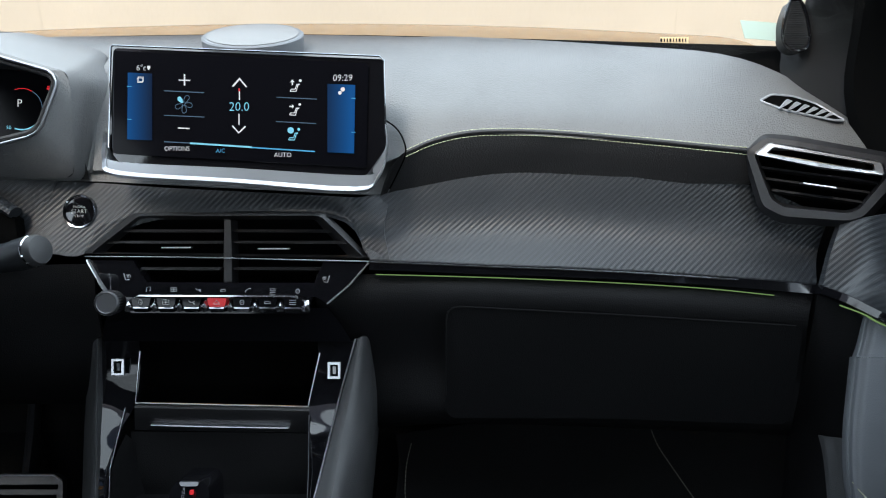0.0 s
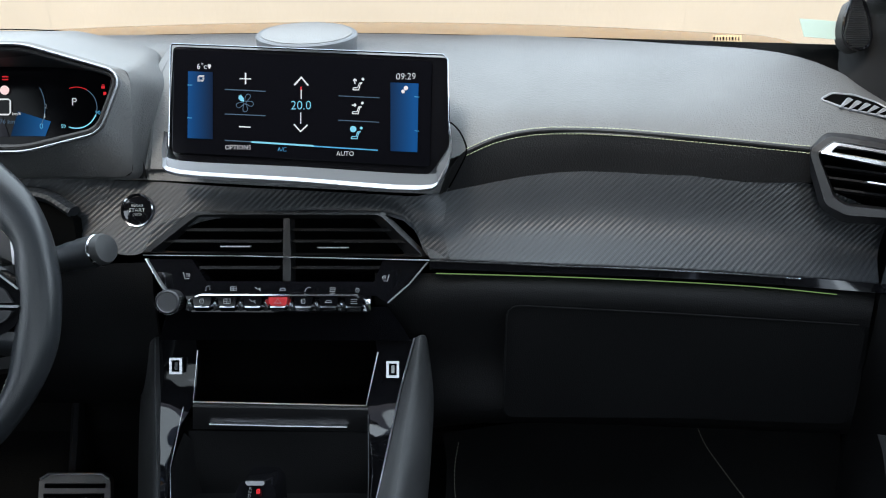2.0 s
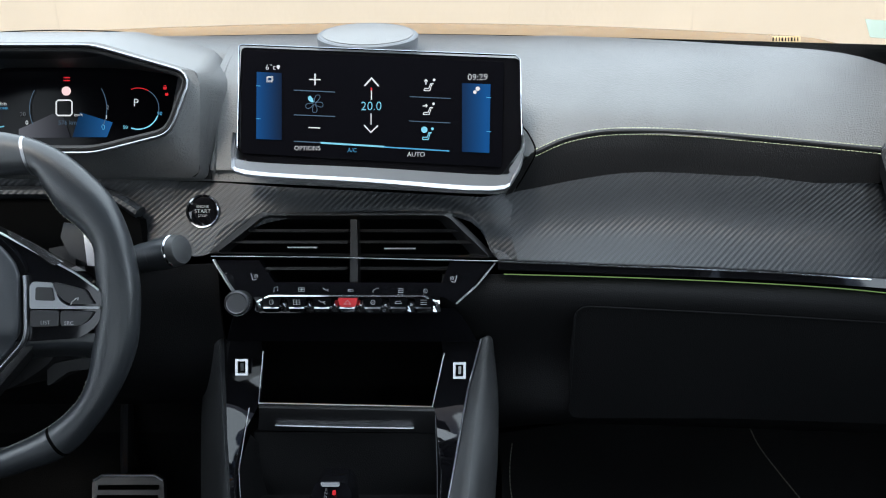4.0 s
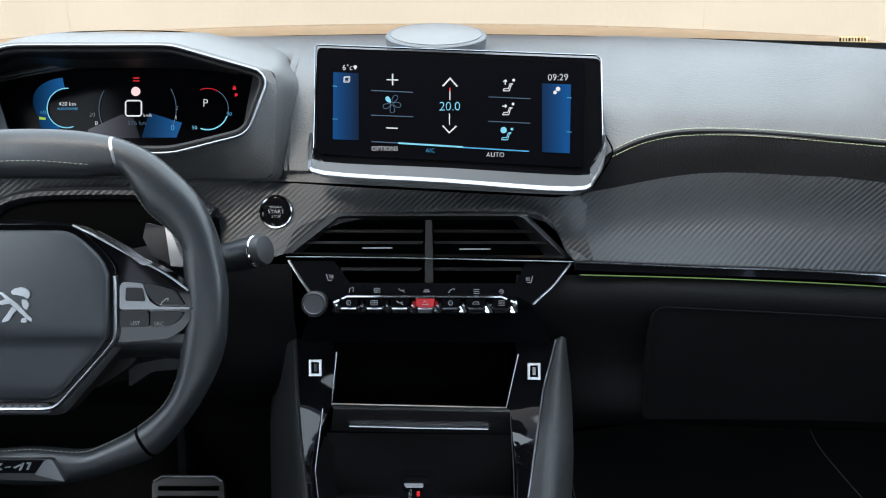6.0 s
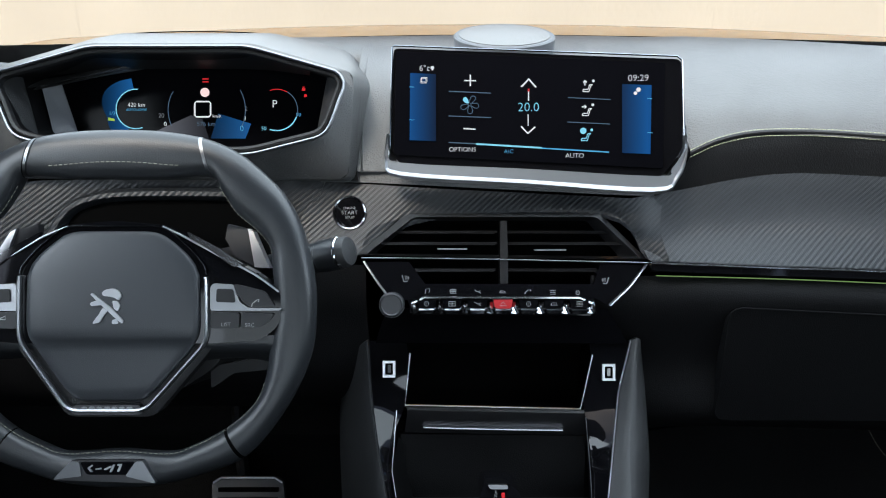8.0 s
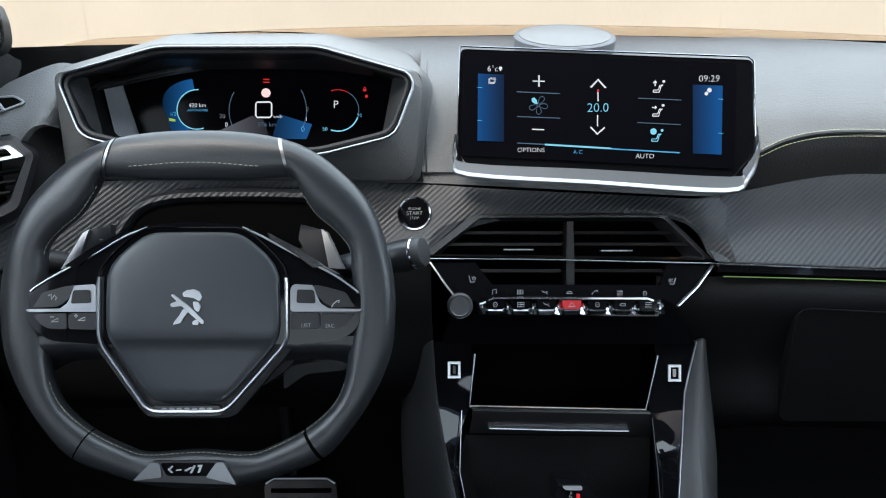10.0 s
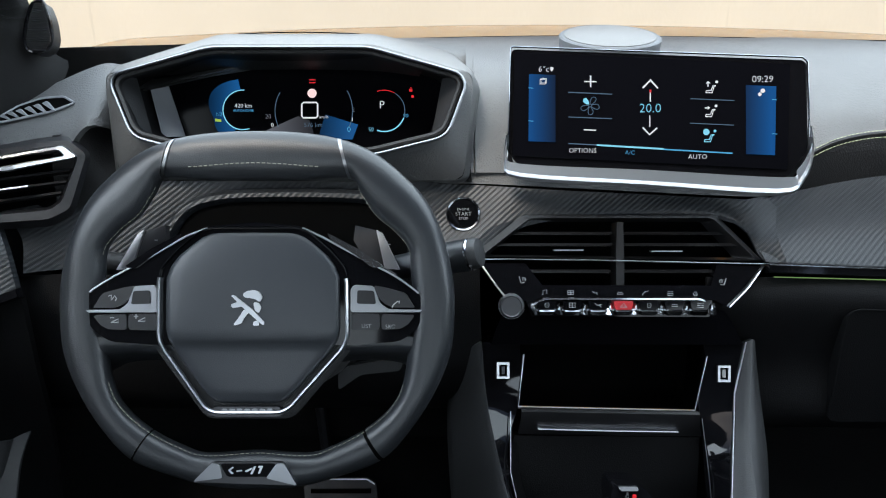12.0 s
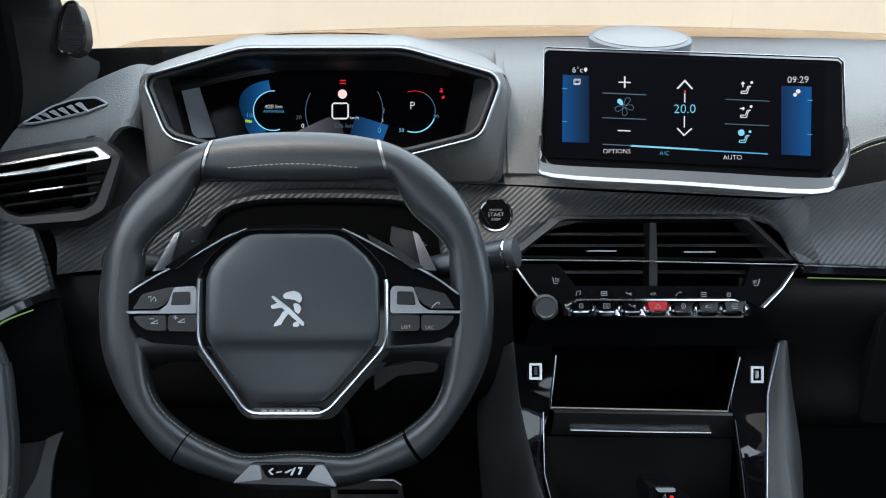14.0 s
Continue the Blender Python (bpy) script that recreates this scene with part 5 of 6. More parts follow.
def door(flip):
    f = (lambda p: [(q[0] + 0.007, q[1], q[2]) for q in mir(p)]) if flip else (lambda p: p)
    f2 = (lambda p: [(q[0] - 0.004, q[1], q[2]) for q in mir(p)]) if flip else f
    cb = CARBON_L if flip else CARBON
    g = thing("door_panel", "dark door panel with woven-look top and green light line", "door", f([(0.4123, 0.78, -0.0845)])[0], "front door panels", "structure")
    part("woven_top", sheet([f([(0.3999, 0.835, 0.0245), (0.4229, 0.8, 0.0332), (0.4388, 0.66, 0.0364), (0.4403, 0.4, 0.0384)]), f([(0.3888, 0.832, -0.0051), (0.4229, 0.8, -0.0158), (0.4388, 0.66, -0.0175), (0.4403, 0.4, -0.0161)]), f([(0.3794, 0.83, -0.0379), (0.3975, 0.815, -0.0477), (0.4176, 0.78, -0.0632), (0.4388, 0.66, -0.0715)][:4])], 5, 5, 0.01), cb, g, "woven-look door top")
    part("lacquer_strip", strip(f([(0.3768, 0.828, -0.0406), (0.396, 0.812, -0.0498), (0.416, 0.777, -0.0656), (0.4322, 0.65, -0.0881)]), 0.010, 0.01, n=4), PIANO, g, "glossy black strip")
    part("light_line", strip(f([(0.3894, 0.812, -0.0553), (0.404, 0.795, -0.0628), (0.4144, 0.772, -0.0726), (0.4322, 0.65, -0.0948)]), 0.0012, 0.003, n=4), GREEN_LED, g, "green light line")
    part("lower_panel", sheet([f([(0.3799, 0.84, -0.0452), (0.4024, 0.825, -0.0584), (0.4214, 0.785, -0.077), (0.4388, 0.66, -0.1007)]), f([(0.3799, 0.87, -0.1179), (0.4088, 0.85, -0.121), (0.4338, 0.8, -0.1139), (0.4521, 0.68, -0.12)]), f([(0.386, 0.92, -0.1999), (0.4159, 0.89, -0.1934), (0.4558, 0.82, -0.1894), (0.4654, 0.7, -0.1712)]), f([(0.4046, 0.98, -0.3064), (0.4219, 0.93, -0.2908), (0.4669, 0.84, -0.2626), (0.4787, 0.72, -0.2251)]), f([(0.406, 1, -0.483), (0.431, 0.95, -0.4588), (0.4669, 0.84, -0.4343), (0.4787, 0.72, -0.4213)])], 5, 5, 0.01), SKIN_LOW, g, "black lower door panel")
    part("pocket", sheet([f2([(0.4027, 0.885, -0.1995), (0.4101, 0.865, -0.1974), (0.4141, 0.835, -0.1928)]), f2([(0.4018, 0.87, -0.2246), (0.4088, 0.85, -0.2252), (0.4108, 0.825, -0.2186)]), f2([(0.4001, 0.85, -0.3005), (0.4048, 0.83, -0.2934), (0.4011, 0.8, -0.2828)])], 4, 4, 0.006), HIDE_DARK, g, "dark door pocket edge")
    def across(v, d, us):
        return [((u - 784) * k / 1468, k, -(v - 441) * k / 1468) for u, k in zip(us, (d + 0.03, d, d - 0.006, d - 0.022, d - 0.06))]
    main = [f2(across(v, 0.80, (u, u + 7, u + 26, u + 52, u + 110))) for v, u in ((634, 1512), (690, 1506), (770, 1499), (845, 1500), (905, 1509))]
    part("grab_panel", sheet(main, 5, 5, 0.01), GREY, g, "rounded grey soft door insert")
    upper = [f2(across(v, 0.80, (u, u + 6, u + 24, u + 50, u + 108))) for v, u in ((556, 1534), (600, 1526), (634, 1517))]
    part("grab_top", sheet([[(p[0], p[1] + 0.003, p[2]) for p in r] for r in upper], 5, 4, 0.008), GREY, g, "grey upper end of the door insert")
    for r, dz in ((main[0], -0.004), (main[3], -0.004)):
        line = [(p[0], p[1] - 0.001, p[2] + dz - 0.012 * n) for n, p in enumerate(r[1:4])] if not flip else [(p[0], p[1] - 0.001, p[2] + dz - 0.012 * (2 - n)) for n, p in enumerate(r[1:4])]
        stitches(line, 0.004, 0.003, 0.0008, "stitching", THREAD, g)


for flip in (False, True):
    side_vent(flip)
    defroster(flip)
    tweeter(flip)
    pillar(flip)
    door(flip)
for name, x in (("wall_east", XM + 0.74), ("wall_west", XM - 0.78)):
    level(name, box((x, -1.95, 0.3), (x + 0.04, 1.1, 0.93), 0.01), SKIN_LOW, (x, 0, 0.3), "dark outer door shell", "door", kind="structure")

for x in (XM + 0.70, XM - 0.74):
    # unseen panels added to block side light, with an opening left for the rear lamp
    for lo, hi in (((-1.95, 0.9), (-1.14, 1.46)), ((-0.42, 0.9), (0.13, 1.46)), ((-1.138, 0.9), (-0.422, 0.97)), ((-1.138, 1.39), (-0.422, 1.46))):
        level("side_panel", box((x, lo[0], lo[1]), (x + 0.04, hi[0], hi[1]), 0.01), SKIN_LOW, (x, lo[0], lo[1]), "unseen dark side panel added to block light", "pillar", kind="structure")
    level("side_panel", box((x, 0.60, 0.9), (x + 0.04, 0.8, 1.3), 0.01), SKIN_LOW, (x, 0.7, 0.9), "dark window corner lining", "pillar", kind="structure")

# ---------------------------------------------------------------- centre console
con = thing("centre_console", "glossy black centre console with open storage and leather knee rails", "console", ((-0.2385, 0.9, -0.2201)))
part("upper_panel", sheet([[(-0.3493, 0.872, -0.0588), (-0.234, 0.872, -0.0636), (-0.1212, 0.872, -0.0618)], [(-0.3583, 0.878, -0.0801), (-0.2356, 0.878, -0.0807), (-0.1071, 0.878, -0.0813)], [(-0.3637, 0.884, -0.0982), (-0.2373, 0.884, -0.0982), (-0.0976, 0.884, -0.0988)]], 4, 4, 0.01), PIANO, con, "glossy black lower fascia")
part("side_cheek", sheet([[(-0.374, 0.906, -0.0981), (-0.332, 0.906, -0.1)], [(-0.3728, 0.903, -0.1286), (-0.3297, 0.903, -0.1286)], [(-0.3709, 0.897, -0.1613), (-0.3336, 0.902, -0.1665)], [(-0.3636, 0.878, -0.1908), (-0.345, 0.884, -0.1957)], [(-0.3547, 0.855, -0.2277), (-0.3463, 0.863, -0.2299)], [(-0.3356, 0.805, -0.2901), (-0.3318, 0.82, -0.2955)]], 3, 5, 0.012), PIANO, con, "glossy black cheek")
part("side_cheek", sheet([[(-0.1355, 0.896, -0.0989), (-0.0945, 0.889, -0.0975)], [(-0.1338, 0.893, -0.1271), (-0.1015, 0.887, -0.1263)], [(-0.1425, 0.89, -0.1601), (-0.1092, 0.881, -0.1584)], [(-0.1408, 0.876, -0.1904), (-0.1156, 0.866, -0.1882)], [(-0.14, 0.867, -0.2309), (-0.1245, 0.846, -0.2253)], [(-0.1404, 0.845, -0.3045), (-0.1302, 0.803, -0.2894)]], 3, 5, 0.012), PIANO, con, "glossy black cheek")
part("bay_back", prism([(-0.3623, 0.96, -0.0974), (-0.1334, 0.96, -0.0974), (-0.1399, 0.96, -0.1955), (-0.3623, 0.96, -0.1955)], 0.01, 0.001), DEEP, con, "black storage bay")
part("bay_floor", sheet([[(-0.3557, 0.96, -0.1726), (-0.2544, 0.96, -0.1726), (-0.1498, 0.96, -0.1726)], [(-0.335, 0.904, -0.1681), (-0.239, 0.902, -0.1696), (-0.1442, 0.897, -0.1711)]], 3, 3, 0.004), PIANO, con, "glossy shelf")
part("bay_flap", sheet([[(-0.3343, 0.902, -0.169), (-0.2385, 0.9, -0.1704), (-0.144, 0.896, -0.1715)], [(-0.3306, 0.889, -0.1702), (-0.2353, 0.888, -0.1718), (-0.1411, 0.885, -0.173)], [(-0.3339, 0.899, -0.196), (-0.235, 0.898, -0.1976), (-0.1373, 0.895, -0.1981)]], 3, 3, 0.004), VANE, con, "satin black flap")
part("bay_edge", tube([(-0.3279, 0.898, -0.1107), (-0.3335, 0.9, -0.1668), (-0.1455, 0.894, -0.1699), (-0.1326, 0.893, -0.1119)], 0.0009, 0.0012, 6), SATIN, con, "fine bright edge")
part("flap_line", strip([(-0.3135, 0.892, -0.1890), (-0.2363, 0.891, -0.1908), (-0.1652, 0.888, -0.1912)], 0.0014, 0.006), SATIN, con, "thin silver handle line")
part("inner_edge", tube([(-0.3423, 0.894, -0.1711), (-0.3451, 0.86, -0.2279), (-0.3312, 0.82, -0.2899)], 0.0005, 0.0008, 6), SATIN, con, "fine bright edge")
part("inner_edge", tube([(-0.1421, 0.88, -0.1762), (-0.1401, 0.864, -0.2289), (-0.1397, 0.844, -0.2984)], 0.0005, 0.0008, 6), SATIN, con, "fine bright edge")
part("outer_edge", tube([(-0.0935, 0.886, -0.096), (-0.1079, 0.88, -0.1493), (-0.1296, 0.827, -0.2529), (-0.1351, 0.8, -0.2828)], 0.0009, 0.0012, 6), SATIN, con, "fine bright edge")
part("tray_side", sheet([[(-0.34, 0.888, -0.199), (-0.3335, 0.9, -0.2109), (-0.3307, 0.93, -0.2211)], [(-0.3445, 0.863, -0.2299), (-0.3392, 0.875, -0.2438), (-0.3221, 0.92, -0.2626)], [(-0.3307, 0.82, -0.2899), (-0.3284, 0.84, -0.297), (-0.3151, 0.9, -0.3182)]], 4, 4, 0.003), SKIN_LOW, con, "grey grained tray wall")
part("tray_back", prism([(-0.3384, 0.9, -0.198), (-0.1393, 0.897, -0.1992), (-0.1413, 0.91, -0.3217), (-0.3422, 0.91, -0.3217)], 0.02, 0.001), SKIN_LOW, con, "black tray wall")
part("tray_floor", sheet([[(-0.3601, 0.89, -0.2662), (-0.2358, 0.89, -0.2662), (-0.1358, 0.89, -0.2662)], [(-0.3045, 0.74, -0.2717), (-0.1961, 0.74, -0.2717), (-0.1129, 0.74, -0.2717)]], 3, 3, 0.01), SKIN_LOW, con)
part("knee_rail", sheet([
    [(-0.0932, 0.888, -0.0968), (-0.0851, 0.886, -0.0935), (-0.0795, 0.905, -0.1017), (-0.0798, 0.96, -0.1301)],
    [(-0.1061, 0.88, -0.1493), (-0.0915, 0.872, -0.1396), (-0.0748, 0.9, -0.1527), (-0.074, 0.97, -0.1844)],
    [(-0.1188, 0.855, -0.2033), (-0.0992, 0.847, -0.1944), (-0.0763, 0.875, -0.214), (-0.0793, 0.97, -0.2504)],
    [(-0.1293, 0.825, -0.2523), (-0.1044, 0.815, -0.2437), (-0.0808, 0.86, -0.2689), (-0.0837, 0.96, -0.3034)],
    [(-0.1367, 0.79, -0.2901), (-0.111, 0.78, -0.2864), (-0.0837, 0.83, -0.3104), (-0.0858, 0.94, -0.3515)]], 5, 5, 0.01), HIDE_DARK, con, "dark grained leather knee rail")
part("knee_rail", sheet([
    [(-0.3728, 0.9, -0.0975), (-0.3746, 0.897, -0.0972), (-0.3843, 0.91, -0.1048), (-0.4051, 0.95, -0.1288)],
    [(-0.367, 0.886, -0.1684), (-0.3681, 0.88, -0.1672), (-0.3826, 0.9, -0.1772), (-0.4103, 0.95, -0.1935)],
    [(-0.3482, 0.838, -0.2506), (-0.3501, 0.833, -0.2491), (-0.3642, 0.85, -0.2571), (-0.4048, 0.93, -0.2844)],
    [(-0.3341, 0.8, -0.2937), (-0.3368, 0.795, -0.2919), (-0.3541, 0.82, -0.3067), (-0.3948, 0.9, -0.3366)]], 5, 5, 0.01), HIDE_DARK, con, "dark grained leather knee rail")
for x, y, d in ((208, 650, 0.893), (591, 656, 0.886)):
    k = d / 1468
    cx, cz = (x - 784) * k, -(y - 441) * k
    u = thing("usb_socket", "small silver-framed USB socket in black panel", "socket", (cx, d, cz), "USB sockets")
    w, h = 0.0068, 0.0088
    part("frame", grid([[Vector(p) for p in ((cx - w, d + 0.004, cz - h), (cx + w, d + 0.004, cz - h), (cx + w, d + 0.004, cz + h), (cx - w, d + 0.004, cz + h))],
                        [Vector(p) for p in ((cx - w, d, cz - h), (cx + w, d, cz - h), (cx + w, d, cz + h), (cx - w, d, cz + h))],
                        [Vector(p) for p in ((cx - w * 0.62, d, cz - h * 0.72), (cx + w * 0.62, d, cz - h * 0.72), (cx + w * 0.62, d, cz + h * 0.72), (cx - w * 0.62, d, cz + h * 0.72))],
                        [Vector(p) for p in ((cx - w * 0.6, d + 0.006, cz - h * 0.7), (cx + w * 0.6, d + 0.006, cz - h * 0.7), (cx + w * 0.6, d + 0.006, cz + h * 0.7), (cx - w * 0.6, d + 0.006, cz + h * 0.7))]], close_cols=True), SATIN, u, "silver frame", smooth=False)
    part("inside", box((cx - w * 0.6, d + 0.004, cz - h * 0.7), (cx + w * 0.6, d + 0.008, cz + h * 0.7), 0.0), DEEP, u)
    part("tongue", box((cx - 0.0014, d + 0.001, cz - 0.004), (cx + 0.0018, d + 0.006, cz + 0.004), 0.0004), GREY if x < 400 else PRINT, u)

sel = thing("gear_selector", "black and silver gear selector with lit red mark", "gear selector", ((-0.2416, 0.79, -0.2416)))
part("body", prism(rounded([(-0.254, 0.79, -0.2212), (-0.2282, 0.79, -0.2217), (-0.2205, 0.782, -0.2264), (-0.2161, 0.77, -0.2565), (-0.256, 0.77, -0.2565), (-0.2578, 0.782, -0.2296)], 0.004), 0.05, 0.002), PIANO, sel, "black gear selector body")
part("cap", prism(rounded([(-0.2504, 0.787, -0.2209), (-0.2316, 0.787, -0.2209), (-0.2315, 0.783, -0.224), (-0.248, 0.783, -0.224)], 0.002), 0.004, 0.0006), PEDAL, sel, "silver top button")
for text, x, y in (("R", 326, 866), ("N", 325, 872), ("D", 324, 879)):
    k = 0.779 / 1468
    writing("lettering", text, 0.0042, Matrix.Translation(((x - 784) * k, 0.778, -(y - 441) * k)) @ Matrix.Rotation(math.pi / 2, 4, "X"), PRINT, sel)
part("red_mark", prism([(-0.2376, 0.778, -0.2268), (-0.2348, 0.778, -0.2268), (-0.2348, 0.778, -0.2304), (-0.2376, 0.778, -0.2304)], 0.004, 0.0004), RED_UI, sel)

# ---------------------------------------------------------------- steering wheel
wheel = thing("steering_wheel", "small flat-bottomed dark leather steering wheel with silver trim", "steering wheel", ((-0.5782, 0.74, -0.05)))
W0 = Vector(((-0.5786, 0.742, -0.0502)))
PX = 0.742 / 1468


def wh(x, y, d=0.0):
    """A place on the wheel, fitted to the camera's view: x to the right, y down from the hub's middle in pixels, d
    towards the driver in metres.
    """
    return W0 + Vector((x * PX, -d, -y * PX))


# half of the rim's outline from the top down: outer and inner edge, mirrored for the other half
RIM = [((0, 233), (0, 320)), ((76, 236), (82, 320)), ((144, 247), (162, 317)), ((196, 267), (182, 345)), ((242, 299), (206, 381)), ((294, 353), (240, 410)), ((325, 418), (264, 440)), ((342, 490), (268, 478)),
       ((345, 550), (272, 540)), ((338, 622), (264, 612)), ((310, 692), (254, 676)), ((268, 757), (232, 718)), ((219, 808), (186, 757)), ((146, 837), (132, 785)), ((75, 855), (88, 798)), ((0, 860), (0, 793))]
LOOP = RIM + [((-o[0], o[1]), (-q[0], q[1])) for o, q in RIM[-2:0:-1]]
RIM_OUT = catmull([wh(o[0], o[1] - 545) for o, q in LOOP], 20, True)
RIM_IN = catmull([wh(q[0], q[1] - 545) for o, q in LOOP], 20, True)


def rim_piece(s0, s1, deep, grow, step, material, name, label):
    """A stretch of the rim between two stations; its section is a full, slightly squared oval."""
    rows = []
    for i in range(round(s0 * 20), round(s1 * 20) + 1, step):
        o, q = RIM_OUT[i % 600], RIM_IN[i % 600]
        mid, half = (o + q) / 2, (o - q) / 2 * grow
        row = []
        for j in range(24):
            c, t = math.cos(2 * math.pi * j / 24), math.sin(2 * math.pi * j / 24)
            row.append(mid + half * math.copysign(abs(c) ** 0.85, c) - Vector((0, deep * math.copysign(abs(t) ** 0.9, t), 0)))
        rows.append(row)
    return part(name, grid(rows, close_cols=True, cap=True), material, wheel, label)


rim_piece(28.05, 31.95, 0.0140, 1.0, 3, HIDE, "rim_top", "dark leather top of the rim")
rim_piece(2.05, 12.0, 0.0150, 1.0, 3, HIDE, "rim_side", "smooth dark leather rim")
rim_piece(18.0, 27.95, 0.0150, 1.0, 3, HIDE, "rim_side", "smooth dark leather rim")
rim_piece(12.05, 17.95, 0.0148, 1.0, 2, HIDE, "rim_bottom", "flattened leather bottom of the rim")
for a in (2.0, 28.0):
    rim_piece(a - 0.05, a + 0.05, 0.0156, 1.015, 1, STEEL, "rim_clip", "slim silver insert")
for a in (12.0, 18.0):
    rim_piece(a - 0.05, a + 0.05, 0.0146, 0.99, 1, DEEP, "rim_joint", "dark leather joint")
for s0, s1, share in ((28.6, 31.4, 0.24), (2.7, 6.3, 0.015), (23.7, 27.3, 0.015), (10.0, 20.0, 0.03)):
    pts = []
    for i in range(round(s0 * 20), round(s1 * 20) + 1, 5):
        o, q = RIM_OUT[i % 600], RIM_IN[i % 600]
        w = share + 0.08 * (1 - ((i / 20 - 30) / 1.4) ** 2) if share > 0.2 else share
        c = 1 - 2 * w
        pts.append(q + (o - q) * w - Vector((0, 0.0150 * (1 - c ** 2.35) ** 0.45 + 0.0006, 0)))
    stitches(pts, 0.0046, 0.003, 0.0008, "stitching", THREAD_DIM, wheel, 3)


def plate(pts, d, depth, material, name, label="", r=0.006, bevel=0.002, taper=0.0, seg=3):
    return part(name, prism(rounded([wh(x - 523, y - 545, d) for x, y in pts], r, 4), depth, bevel, seg, taper), material, wheel, label)


# spokes and hub
plate([(350, 585), (696, 585), (690, 614), (588, 734), (438, 734), (350, 614)], 0.0085, 0.02, UPRIGHT, "hub_skirt", "dark leather skirt round the hub", 0.008, 0.004)
part("spoke", sheet([[wh(x - 523, y - 545, 0.0095) for x, y in ((215, 596), (262, 592), (320, 592), (372, 596))], [wh(x - 523, y - 545, 0.0065) for x, y in ((222, 625), (270, 618), (330, 618), (384, 622))], [wh(x - 523, y - 545, -0.02) for x, y in ((240, 664), (280, 645), (335, 640), (395, 645))]], 4, 4, 0.012), HIDE, wheel, "dark leather spoke")
part("spoke", sheet([[wh(x - 523, y - 545, 0.0095) for x, y in ((835, 596), (785, 592), (730, 592), (674, 596))], [wh(x - 523, y - 545, 0.0065) for x, y in ((828, 625), (780, 618), (720, 618), (662, 622))], [wh(x - 523, y - 545, -0.02) for x, y in ((808, 664), (770, 645), (715, 640), (650, 645))]], 4, 4, 0.012), HIDE, wheel, "dark leather spoke")
plate([(222, 548), (240, 510), (280, 484), (345, 450), (400, 418), (440, 401), (523, 394), (606, 401), (646, 420), (701, 450), (766, 484), (806, 514), (818, 548), (800, 582), (772, 600), (690, 606), (356, 606), (274, 600), (246, 582)], 0.0125, 0.02, PIANO, "carrier", "glossy black centre carrier", 0.006, 0.002)
hub_o = [(438, 404), (606, 404), (660, 452), (680, 480), (680, 602), (578, 718), (446, 718), (362, 600), (362, 480), (384, 452)]
hub_i = [(442, 410), (602, 410), (652, 452), (671, 482), (672, 598), (574, 708), (450, 708), (370, 596), (370, 482), (390, 452)]

hub_i = [(v.x, v.y) for v in rounded([(x, y, 0) for x, y in hub_i], 26, 5)]


def half_width(y):
    """Left and right ends of the cover at a height."""
    xs = []
    for (x0, y0), (x1, y1) in zip(hub_i, hub_i[1:] + hub_i[:1]):
        if (y0 - y) * (y1 - y) <= 0 and y0 != y1:
            xs.append(x0 + (x1 - x0) * (y - y0) / (y1 - y0))
    return min(xs), max(xs)


rows = []
for y, d in ((410.2, 0.006), (411, 0.0115), (412.5, 0.0128), (415, 0.0137), (420, 0.0143), (428, 0.0149), (438, 0.0155), (452, 0.0162), (470, 0.0170), (490, 0.0176), (540, 0.0186), (575, 0.0188), (592, 0.0184), (600, 0.017), (607, 0.0152), (620, 0.0145), (650, 0.0142), (680, 0.0138), (700, 0.0132), (706, 0.0115), (707.5, 0.006)):
    x0, x1 = half_width(y)
    rows.append([wh(x0 + (x1 - x0) * u - 523, y - 545, min(d, 0.006) if u in (0, 1) else d - e) for u, e in ((0, 0), (0.004, 0.004), (0.015, 0.0018), (0.04, 0.0008), (0.1, 0.0002), (0.25, 0), (0.5, -0.0004), (0.75, 0), (0.9, 0.0002), (0.96, 0.0008), (0.985, 0.0018), (0.996, 0.004), (1, 0))])
part("airbag_cover", grid(rows), AIRBAG, wheel, "soft dark grey airbag cover with a cross crease", angle=60)
rim_path = [wh(x - 523, y - 545, 0.0150) for x, y in ((360, 478), (359, 600), (444, 721), (578, 721), (683, 603), (682, 480))]
part("hub_trim", tube(rounded(rim_path, 0.01)[3:-3], 0.0019, 0.0035, 8), SATIN, wheel, "satin silver trim round the airbag")
part("hub_trim", tube(rounded([wh(x - 523, y - 545, 0.0142) for x, y in ((360, 500), (360, 476), (385, 446), (436, 403), (610, 403), (659, 446), (682, 476), (682, 500))], 0.012, 5)[6:-6], 0.0008, 0.0016, 6), DARK_CHROME, wheel, "fine dark chrome line over the airbag")
plate([(456, 711), (566, 711), (574, 722), (566, 728), (456, 728), (446, 721)], 0.0160, 0.01, PEDAL, "name_bar", "dark silver name bar", 0.002, 0.001)
for k in range(7):
    plate([(468 + 13 * k, 714), (477 + 13 * k, 714), (477 + 13 * k, 720.5), (468 + 13 * k, 720.5)], 0.0167, 0.001, STEEL, "raised_mark", "", 0.001, 0.0003)
plate([(380, 541), (402, 543), (402, 544.5), (380, 542.5)], 0.0165, 0.001, DEEP, "horn_mark", "", 0.0005, 0)
plate([(632, 546), (652, 542), (652, 543.5), (632, 547.5)], 0.0165, 0.001, DEEP, "horn_mark", "", 0.0005, 0)
